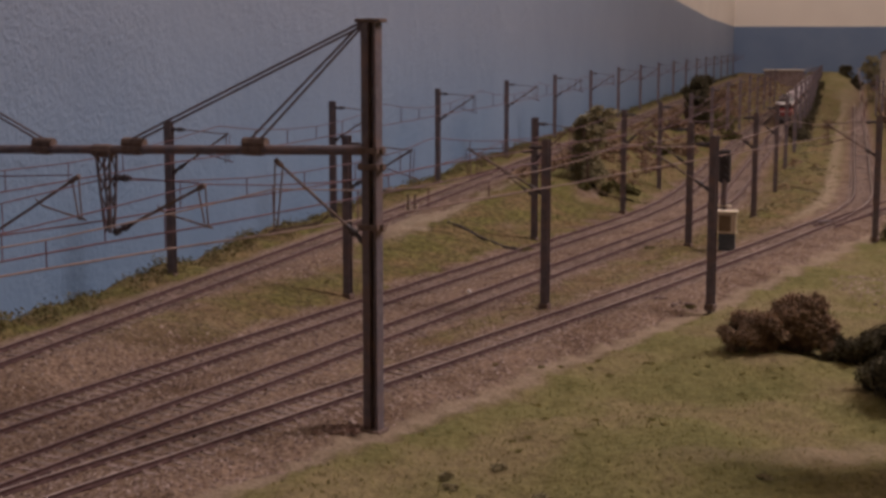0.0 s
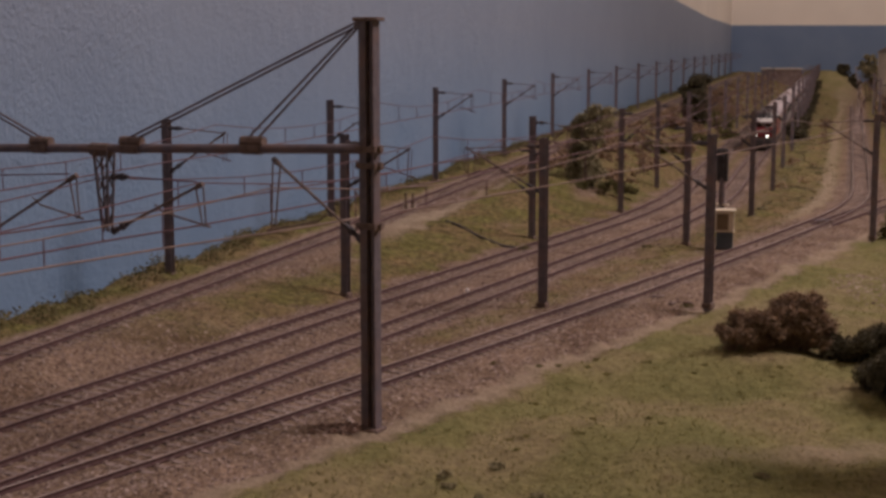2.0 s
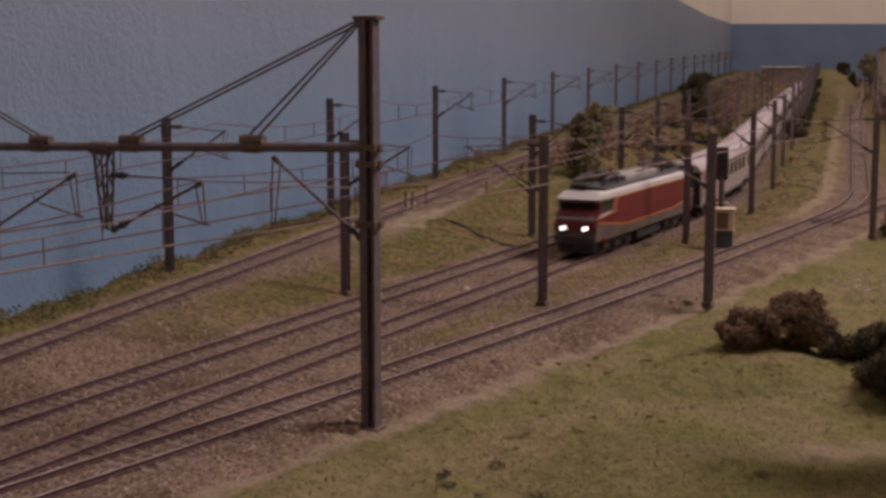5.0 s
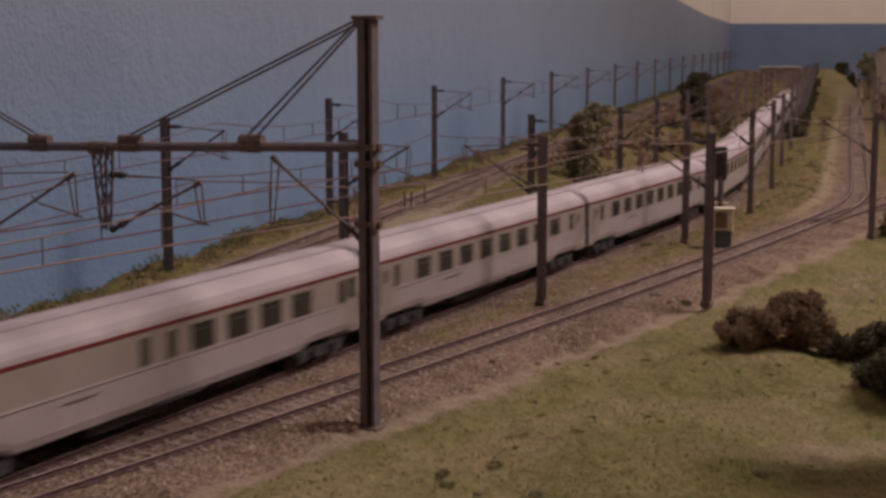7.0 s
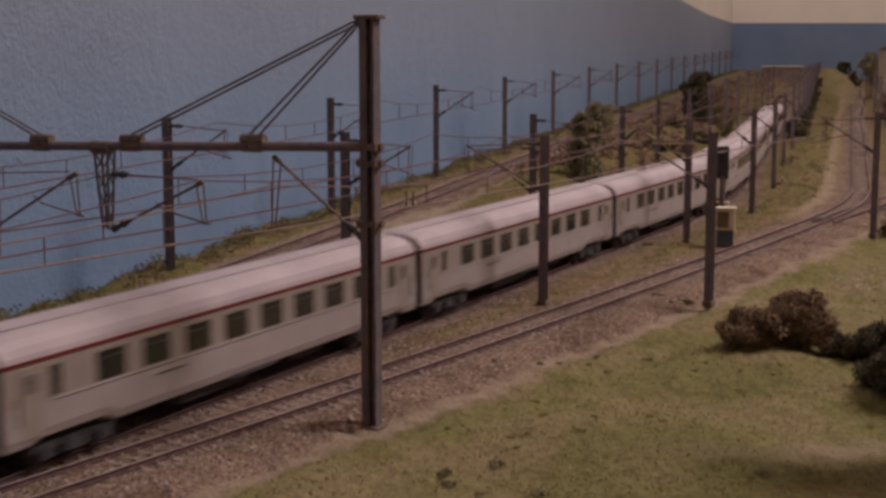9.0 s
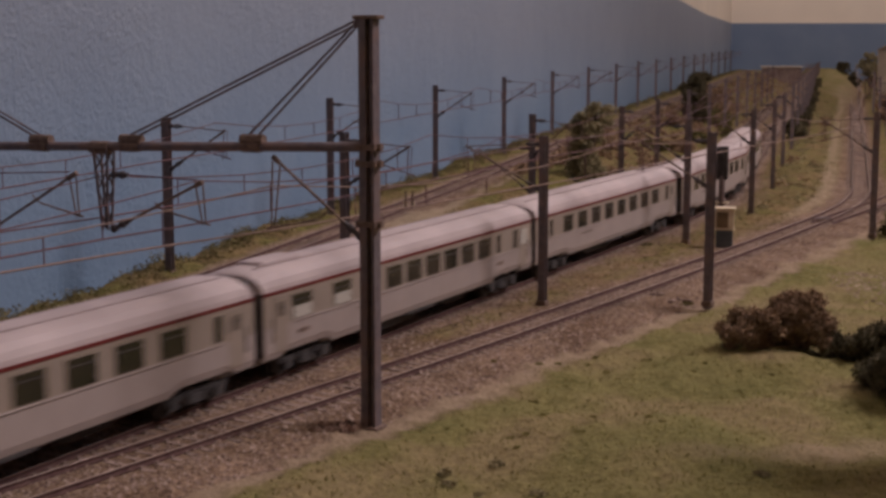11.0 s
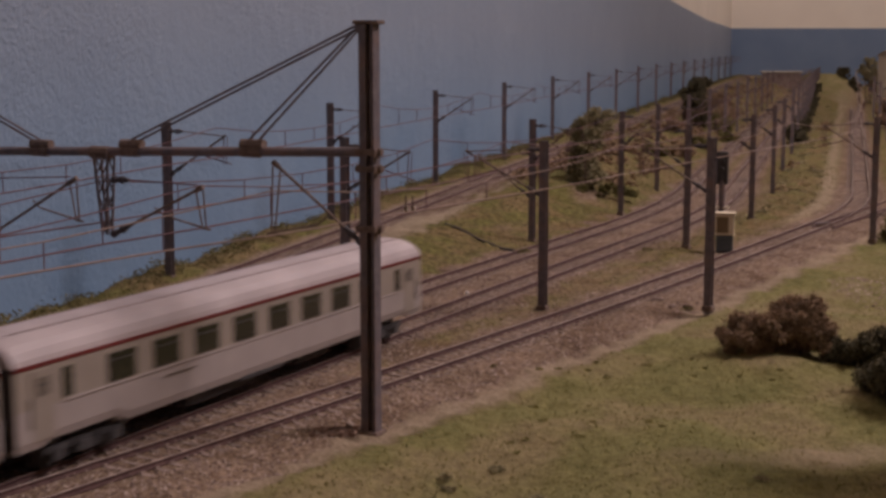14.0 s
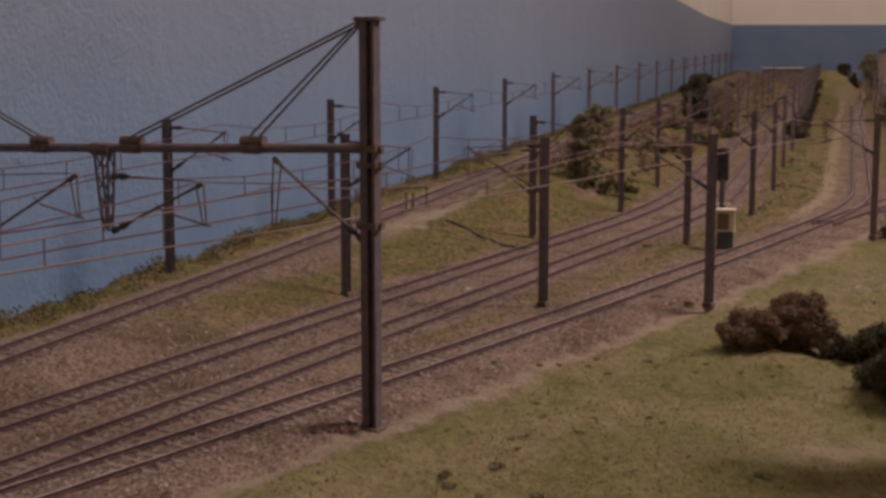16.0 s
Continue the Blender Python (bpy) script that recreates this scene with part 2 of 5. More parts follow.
def ground_material():
    n, l = M_GROUND.node_tree.nodes, M_GROUND.node_tree.links
    b = n["Principled BSDF"]
    b.inputs["Roughness"].default_value, b.inputs["Specular IOR Level"].default_value = 0.95, 0.1
    tc = n.new("ShaderNodeTexCoord")

    def noise_ramp(scale, stops, detail=6):
        t = n.new("ShaderNodeTexNoise")
        t.inputs["Scale"].default_value, t.inputs["Detail"].default_value = scale, detail
        l.new(tc.outputs["Object"], t.inputs["Vector"])
        r = n.new("ShaderNodeValToRGB")
        while len(r.color_ramp.elements) < len(stops):
            r.color_ramp.elements.new(0.5)
        for e, (p, c) in zip(r.color_ramp.elements, stops):
            e.position, e.color = p, (*c, 1)
        l.new(t.outputs["Fac"], r.inputs["Fac"])
        return t, r.outputs["Color"]

    def mix(fac, c1, c2, blend="MIX"):
        x = n.new("ShaderNodeMixRGB")
        x.blend_type = blend
        if isinstance(fac, float):
            x.inputs["Fac"].default_value = fac
        else:
            l.new(fac, x.inputs["Fac"])
        l.new(c1, x.inputs["Color1"])
        l.new(c2, x.inputs["Color2"])
        return x.outputs["Color"]

    def attr(name):
        a = n.new("ShaderNodeAttribute")
        a.attribute_name = name
        return a.outputs["Fac"]

    tb, ballast = noise_ramp(520, [(0.30, (0.078, 0.047, 0.034)), (0.5, (0.200, 0.134, 0.095)), (0.72, (0.325, 0.236, 0.175))])
    _, stain = noise_ramp(22, [(0.35, (0.62, 0.55, 0.48)), (0.50, (0.95, 0.92, 0.86)), (0.65, (1.15, 1.10, 1.04))])
    ballast = mix(1.0, ballast, stain, "MULTIPLY")
    _, grass = noise_ramp(300, [(0.32, (0.085, 0.072, 0.026)), (0.5, (0.165, 0.138, 0.054)), (0.68, (0.255, 0.208, 0.088))])
    _, patch = noise_ramp(16, [(0.36, (0.125, 0.118, 0.038)), (0.48, (0.18, 0.15, 0.058)), (0.60, (0.25, 0.175, 0.10))])
    grass = mix(0.5, grass, patch)
    _, scrub = noise_ramp(260, [(0.3, (0.075, 0.055, 0.028)), (0.55, (0.165, 0.122, 0.060)), (0.75, (0.25, 0.185, 0.10))])
    _, sand = noise_ramp(340, [(0.3, (0.24, 0.175, 0.115)), (0.7, (0.355, 0.268, 0.182))])
    _, moss = noise_ramp(30, [(0.40, (1.15, 1.05, 0.98)), (0.58, (0.90, 1.02, 0.66))])
    scrub = mix(1.0, scrub, moss, "MULTIPLY")
    c = mix(attr("scrub"), ballast, scrub)
    c = mix(attr("sand"), c, sand)
    c = mix(attr("grass"), c, grass)
    l.new(c, b.inputs["Base Color"])
    bp = n.new("ShaderNodeBump")
    bp.inputs["Strength"].default_value, bp.inputs["Distance"].default_value = 0.9, 0.0012
    l.new(tb.outputs["Fac"], bp.inputs["Height"])
    l.new(bp.outputs["Normal"], b.inputs["Normal"])


ground_material()


def build_ground():
    xs = steps([(-2.4, -0.42, 0.06), (-0.42, 0.42, 0.0028), (0.42, 1.0, 0.009), (1.0, 2.0, 0.05)])
    ys = steps([(-3.6, 0.30, 0.08), (0.30, 1.30, 0.0032), (1.30, 2.4, 0.008), (2.4, 6.3, 0.03)])
    gx, gy = np.meshgrid(xs, ys)
    z, grass, sand, scrub = ground_z(gx, gy)
    nx, ny = len(xs), len(ys)
    idx = np.arange(nx * ny).reshape(ny, nx)
    f = np.stack([idx[:-1, :-1], idx[:-1, 1:], idx[1:, 1:], idx[1:, :-1]], -1).reshape(-1, 4)
    ob = mesh_np("ground", np.stack([gx, gy, z], -1).reshape(-1, 3), f, M_GROUND, "structure", "model railway ground of pinkish ballast, sand and green static grass")
    for name, v in (("grass", grass), ("sand", sand), ("scrub", scrub)):
        ob.data.attributes.new(name, "FLOAT", "POINT").data.foreach_set("value", v.astype(np.float32).ravel())
    ob.data.polygons.foreach_set("use_smooth", np.ones(len(f), bool))


build_ground()

# ---------------------------------------------------------------- room
M_BLUE = mat("backdrop_blue_paint", (0.165, 0.240, 0.347), (0.200, 0.276, 0.380), 9, 0.55, 0, 0.0, (0.235, 0.302, 0.405), 2.5, spec=0.35)


def plaster(m, scale, depth):
    """Rough plaster under the paint: coarse trowel marks and fine grain."""
    n, l = m.node_tree.nodes, m.node_tree.links
    tc = n.new("ShaderNodeTexCoord")
    t1, t2, ad, bp = n.new("ShaderNodeTexNoise"), n.new("ShaderNodeTexNoise"), n.new("ShaderNodeMath"), n.new("ShaderNodeBump")
    t1.inputs["Scale"].default_value, t1.inputs["Detail"].default_value, t1.inputs["Distortion"].default_value = scale, 8, 0.8
    t2.inputs["Scale"].default_value, t2.inputs["Detail"].default_value = scale * 5, 4
    for t in (t1, t2):
        l.new(tc.outputs["Object"], t.inputs["Vector"])
        l.new(t.outputs["Fac"], ad.inputs[0 if t is t1 else 1])
    bp.inputs["Strength"].default_value, bp.inputs["Distance"].default_value = 0.8, depth
    t4, mr, mu = n.new("ShaderNodeTexNoise"), n.new("ShaderNodeMapRange"), n.new("ShaderNodeMath")
    t4.inputs["Scale"].default_value, t4.inputs["Detail"].default_value = scale / 8, 5
    l.new(tc.outputs["Object"], t4.inputs["Vector"])
    l.new(t4.outputs["Fac"], mr.inputs["Value"])
    mr.inputs["From Min"].default_value, mr.inputs["From Max"].default_value = 0.38, 0.66
    mr.inputs["To Min"].default_value, mr.inputs["To Max"].default_value = 0.3, 1.5
    mu.operation = "MULTIPLY"
    l.new(ad.outputs[0], mu.inputs[0])
    l.new(mr.outputs["Result"], mu.inputs[1])
    l.new(mu.outputs[0], bp.inputs["Height"])
    l.new(bp.outputs["Normal"], n["Principled BSDF"].inputs["Normal"])


plaster(M_BLUE, 60, 0.0011)


def height_fade(m):
    """The wall colour turns from blue low down to a paler grey-blue higher up."""
    n, l = m.node_tree.nodes, m.node_tree.links
    b = n["Principled BSDF"]
    old = b.inputs["Base Color"].links[0].from_socket
    tc, sp, mr, mx = n.new("ShaderNodeTexCoord"), n.new("ShaderNodeSeparateXYZ"), n.new("ShaderNodeMapRange"), n.new("ShaderNodeMixRGB")
    l.new(tc.outputs["Object"], sp.inputs[0])
    l.new(sp.outputs["Z"], mr.inputs["Value"])
    mr.inputs["From Min"].default_value, mr.inputs["From Max"].default_value = 0.05, 0.17
    mr.inputs["To Max"].default_value = 0.75
    l.new(mr.outputs["Result"], mx.inputs["Fac"])
    l.new(old, mx.inputs["Color1"])
    mx.inputs["Color2"].default_value = (0.252, 0.268, 0.317, 1)
    l.new(mx.outputs["Color"], b.inputs["Base Color"])


height_fade(M_BLUE)

M_BLUE2 = mat("backdrop_end_paint", (0.138, 0.186, 0.272), (0.164, 0.214, 0.300), 8, 0.6)
M_CREAMWALL = mat("cream_wall_paint", (0.76, 0.66, 0.55), (0.82, 0.72, 0.60), 5, 0.8)
M_CEIL = mat("white_ceiling_paint", (0.72, 0.68, 0.62), (0.78, 0.74, 0.68), 5, 0.9)
M_FLOORM = mat("grey_floor", (0.22, 0.20, 0.18), (0.28, 0.26, 0.24), 8, 0.7)
WX0 = -0.425
YC = 6.12
XC = WX0 + TAN1 * YC


def slab(name, pts, z0, z1_, material, label, thick=0.03):
    """An upright slab of wall along the plan points; z1_ may be a list of top heights."""
    bm = bmesh.new()
    tops = z1_ if isinstance(z1_, (list, tuple)) else [z1_] * len(pts)
    bots = z0 if isinstance(z0, (list, tuple)) else [z0] * len(pts)
    a, b = Vector(pts[0]), Vector(pts[-1])
    nrm = Vector((-(b - a).y, (b - a).x)).normalized() * thick
    vs = []
    for p, lo, hi in zip(pts, bots, tops):
        vs.append([bm.verts.new((p[0], p[1], lo)), bm.verts.new((p[0], p[1], hi)),
                   bm.verts.new((p[0] + nrm.x, p[1] + nrm.y, hi)), bm.verts.new((p[0] + nrm.x, p[1] + nrm.y, lo))])
    for u, v in zip(vs, vs[1:]):
        for i in range(4):
            bm.faces.new((u[i], v[i], v[(i + 1) % 4], u[(i + 1) % 4]))
    bm.faces.new(vs[0])
    bm.faces.new(vs[-1][::-1])
    bmesh.ops.recalc_face_normals(bm, faces=bm.faces[:])
    return tagged(finish(bm, name, material), label, "wall", "", "structure")


wy = [-3.6, 2.0, 3.78, 4.9, YC]
wp = [(WX0 + TAN1 * y, y) for y in wy]
wt = [0.62, 0.40, 0.272, 0.247, 0.239]
slab("wall_west", wp, -0.9, wt, M_BLUE, "long wall painted sky blue with rough brushed texture")
slab("wall_west_upper", wp, wt, 2.4, M_CREAMWALL, "cream painted upper wall above the blue backdrop")
slab("wall_north", [(XC, YC), (4.2, YC)], -0.9, 0.239, M_BLUE2, "end wall painted darker blue")
slab("wall_north_upper", [(XC, YC), (4.2, YC)], 0.239, 2.4, M_CREAMWALL, "cream painted end wall above the blue paint")
slab("wall_east", [(4.2, YC), (4.2, -3.6)], -0.9, 2.4, M_CREAMWALL, "plain cream room wall")
slab("wall_south", [(4.2, -3.6), (wp[0][0], -3.6)], -0.9, 2.4, M_CREAMWALL, "plain cream room wall")
tagged(boxpart("ceiling", (1.4, 1.25, 2.43, 6.4, 10.2, 0.06), M_CEIL, None), "white painted room ceiling", "ceiling", "", "structure")
tagged(boxpart("floor", (1.4, 1.25, -0.93, 6.4, 10.2, 0.06), M_FLOORM, None), "grey room floor under the layout", "floor", "", "structure")

# ---------------------------------------------------------------- track work
GAUGE = 0.0165


def thin(line, tol_straight=0.05, tol_curve=0.012):
    """Fewer points where the line runs straight."""
    t = np.diff(line, axis=0)
    h = np.arctan2(t[:, 0], t[:, 1])
    keep, last = [0], 0
    for i in range(1, len(line) - 1):
        dist = (i - last) * np.linalg.norm(t[0])
        if dist >= tol_straight or (abs(h[i] - h[last]) > 0.004 and dist >= tol_curve):
            keep.append(i)
            last = i
    return line[keep + [len(line) - 1]]


def rail(line, d, zf, parent, head=None):
    pts = thin(offset(line, d))
    t = np.gradient(pts, axis=0)
    t /= np.linalg.norm(t, axis=1)[:, None]
    nrm = np.stack([t[:, 1], -t[:, 0]], 1)
    # foot, web and head of the rail
    for name, prof, material in (("rail", [(-0.0009, -0.0022), (-0.0009, -0.0018), (-0.00025, -0.0016), (-0.00025, -0.0007), (-0.00045, -0.0006), (-0.00045, -0.00012),
                                           (0.00045, -0.00012), (0.00045, -0.0006), (0.00025, -0.0007), (0.00025, -0.0016), (0.0009, -0.0018), (0.0009, -0.0022)], M_RAIL),
                                 ("rail_head", [(-0.0004, -0.00012), (-0.0003, 0.0), (0.0003, 0.0), (0.0004, -0.00012)], head or M_RAILTOP)):
        k = len(prof)
        co = np.zeros((len(pts), k, 3))
        zz = zf(pts[:, 1]) if zf else 0 * pts[:, 1]
        for j, (u, w) in enumerate(prof):
            co[:, j, :2] = pts + nrm * u
            co[:, j, 2] = zz + w
        idx = np.arange(len(pts) * k).reshape(-1, k)
        f = np.concatenate([np.stack([idx[:-1, j], idx[:-1, (j + 1) % k], idx[1:, (j + 1) % k], idx[1:, j]], -1) for j in range(k)])
        ob = mesh_np(name, co.reshape(-1, 3), f, material)
        ob.parent = parent


def sleeper_mesh():
    bm = bmesh.new()
    box(bm, 0, 0, -0.0032, 0.029, 0.0028, 0.0018)
    for sx in (-1, 1):
        for off in (-0.0014, 0.0014):
            box(bm, sx * GAUGE / 2 + off * 0.9, 0, -0.0020, 0.0009, 0.0016, 0.0006)
    me = bpy.data.meshes.new("sleeper")
    bm.to_mesh(me)
    bm.free()
    me.materials.append(M_SLEEPER)
    return me


def track(line, zf, label, y0, y1, head=None):
    root = tagged(new("railway_track"), label, "railway track", "tracks of the layout")
    rail(line, -GAUGE / 2, zf, root, head)
    rail(line, GAUGE / 2, zf, root, head)
    return root, line, zf, y0, y1


tracks = [track(TRACK3, None, "main line with rusty rails on weathered sleepers, train runs here", 0.3, 1.9),
          track(TRACK2, None, "straight main line track with dark rusty rails in pinkish ballast", 0.3, 1.9),
          track(TRACK4, None, "branch track with worn rails, curving away beside the grass", 0.36, 1.9, M_RAILWORN),
          track(TRACK5, None, "short diverging branch track leaving behind the meadow", 1.03, 1.9),
          track(TRACK1, z1, "rising track on a low bank beside the blue wall", 0.5, 1.9)]

# ---------------------------------------------------------------- masts
I_PROFILE = [(-1, -1), (1, -1), (1, -0.8), (0.14, -0.8), (0.14, 0.8), (1, 0.8), (1, 1), (-1, 1), (-1, 0.8), (-0.14, 0.8), (-0.14, -0.8), (-1, -0.8)]


def i_beam(bm, w, d, h, taper=1.0):
    lo = [bm.verts.new((x * w / 2, y * d / 2, 0)) for x, y in I_PROFILE]
    hi = [bm.verts.new((x * w / 2 * taper, y * d / 2 * taper, h)) for x, y in I_PROFILE]
    n = len(lo)
    for i in range(n):
        bm.faces.new((lo[i], lo[(i + 1) % n], hi[(i + 1) % n], hi[i]))
    bm.faces.new(hi)
    bm.faces.new(lo[::-1])


def insulator(bm, a, b, r):
    """Ribbed insulator, turned as one spindle."""
    a, b = Vector(a), Vector(b)
    d = b - a
    m = d.to_track_quat("Z", "Y").to_matrix()
    rings = []
    for k in range(8):
        rr = r * (1.0 if (k // 2) % 2 == 0 else 0.62)
        c = a + d * ((k + 1) // 2 / 4.0)
        rings.append([bm.verts.new(c + m @ Vector((rr * math.cos(i * math.pi / 4), rr * math.sin(i * math.pi / 4), 0))) for i in range(8)])
    for u, v in zip(rings, rings[1:]):
        for i in range(8):
            bm.faces.new((u[i], u[(i + 1) % 8], v[(i + 1) % 8], v[i]))
    bm.faces.new(rings[0][::-1])
    bm.faces.new(rings[-1])


def mast(name, x, y, z, h, turn, label, reach=0.035, arms=("top", "strut"), w=0.0042, side2=False, arm_z=None, drop=True, low=None):
    """An H-section post with its bracket; the bracket reaches along local +x, turned by `turn` degrees."""
    root = tagged(new(name), label, "catenary mast", "catenary masts")
    bm = bmesh.new()
    i_beam(bm, w, w * 1.05, h + 0.004)
    ob = part("post", bm, M_STEEL, root)
    ob.location = (0, 0, -0.004)
    boxpart("foot_plate", (0, 0, -0.0012, w * 1.4, w * 1.4, 0.0030), M_BROWN, root, "", 0.0004)
    zz = arm_z or h * 0.93
    main = (zz, reach, 0.023)
    for sgn in ((1, -1) if side2 else (1,)):
        zz, reach, foot = main if sgn > 0 else (0.0615, 0.043, 0.030)
        if "top" in arms:
            bm = bmesh.new()
            insulator(bm, (sgn * w * 0.4, 0, zz + 0.0014), (sgn * 0.010, 0, zz + 0.0012), 0.0013)
            part("top_insulator", bm, M_INS, root)
            bm = bmesh.new()
            rod(bm, (sgn * 0.010, 0, zz + 0.0012), (sgn * reach, 0, zz - 0.001), 0.00032, 5)
            part("tie_rod", bm, M_BROWN, root)
        if "strut" in arms:
            bm = bmesh.new()
            knee = Vector((sgn * 0.010, 0, zz - foot + (foot - 0.001) * (0.010 - w / 2) / (reach - w / 2)))
            insulator(bm, (sgn * w * 0.5, 0, zz - foot), knee, 0.0013)
            part("strut_insulator", bm, M_INS, root)
            bm = bmesh.new()
            rod(bm, knee, (sgn * (reach + 0.001), 0, zz - 0.0005), 0.00055, 6)
            part("cantilever_strut", bm, M_BROWN, root)
        if drop:
            bm = bmesh.new()
            rod(bm, (sgn * reach, 0, zz), (sgn * (reach - 0.001), 0, zz - 0.017), 0.0003, 5)
            rod(bm, (sgn * (reach - 0.018), 0, zz - 0.0105), (sgn * (reach + 0.004), 0, zz - 0.0165), 0.00032, 5)
            rod(bm, (sgn * (reach + 0.002), 0, zz - 0.001), (sgn * (reach + 0.001), 0, zz - 0.0165), 0.00022, 5)
            part("steady_arm", bm, M_WIRE, root)
    root.matrix_world = pose(x, y, z, 0, 0, turn)
    return root


# row along the blue wall: even spacing, level with the rising track
first = mast("catenary_mast", -0.371 + TAN1 * 0.80, 0.80, float(z1(0.80)), 0.087, -H1, "dark H-section catenary mast with bracket beside the blue wall")
for i in range(1, 17):
    yy = 0.778 + 0.2855 * i
    copy_thing(first, pose(-0.371 + TAN1 * yy, yy, float(z1(yy)), 0, 0, -H1))


def gz(x, y):
    return float(ground_z(np.array([x]), np.array([y]))[0][0])


FAR_H = H3 - 10.6
# masts beside the running lines: place, height, side of the bracket, reach
for x, y, h, turn, reach, two in ((-0.0542, 0.7878, 0.0889, -H3, 0.040, False), (0.0653, 1.0322, 0.0877, -H3, 0.027, True), (0.0540, 0.7571, 0.0889, 180 - H3, 0.045, False),
                                  (0.1523, 1.2111, 0.0862, -H3 + 5, 0.025, False), (0.2126, 1.4086, 0.0854, -FAR_H, 0.025, False), (0.1728, 1.0013, 0.0852, 180 - H3, 0.038, False),
                                  (0.1430, 0.7554, 0.0908, 180 - 32, 0.040, False), (0.3153, 1.0354, 0.0888, 180 - 30, 0.038, False), (0.2549, 1.1690, 0.0856, 180 - H3 + 4, 0.030, False),
                                  (0.3184, 1.3686, 0.0858, 180 - FAR_H, 0.030, False), (0.3908, 1.6329, 0.0840, 180 - FAR_H, 0.030, False)):
    mast("catenary_mast", x, y, 0.0, h, turn, "slender dark H-section catenary mast beside the running lines", reach, w=0.0040, side2=two, arm_z=h * 0.955 - 0.002)
far_right = mast("catenary_mast", 0.466, 1.90, gz(0.466, 1.90) + 0.001, 0.088, 180 - FAR_H, "dark catenary mast in the distant row", 0.030)
far_left = mast("catenary_mast", 0.288, 1.67, gz(0.288, 1.67) + 0.001, 0.088, -FAR_H, "dark catenary mast in the distant row", 0.026)
TF = math.tan(math.radians(FAR_H))
for i in range(1, 12):
    yy = 1.90 + 0.28 * i
    copy_thing(far_right, pose(0.466 + TF * (yy - 1.90), yy, 0.0, 0, 0, 180 - FAR_H))
for i in range(1, 9):
    yy = 1.67 + 0.28 * i
    copy_thing(far_left, pose(0.288 + TF * (yy - 1.67), yy, gz(0.288 + TF * (yy - 1.67), yy) + 0.001, 0, 0, -FAR_H))
branch = mast("catenary_mast", 0.47, 1.42, gz(0.47, 1.42) + 0.001, 0.088, 180 - FAR_H, "dark catenary mast beside the branch track", 0.030)
for i in range(1, 5):
    yy = 1.42 + 0.42 * i
    copy_thing(branch, pose(0.475 + TF * (yy - 1.42), yy, gz(0.475 + TF * (yy - 1.42), yy) + 0.001, 0, 0, 180 - FAR_H))


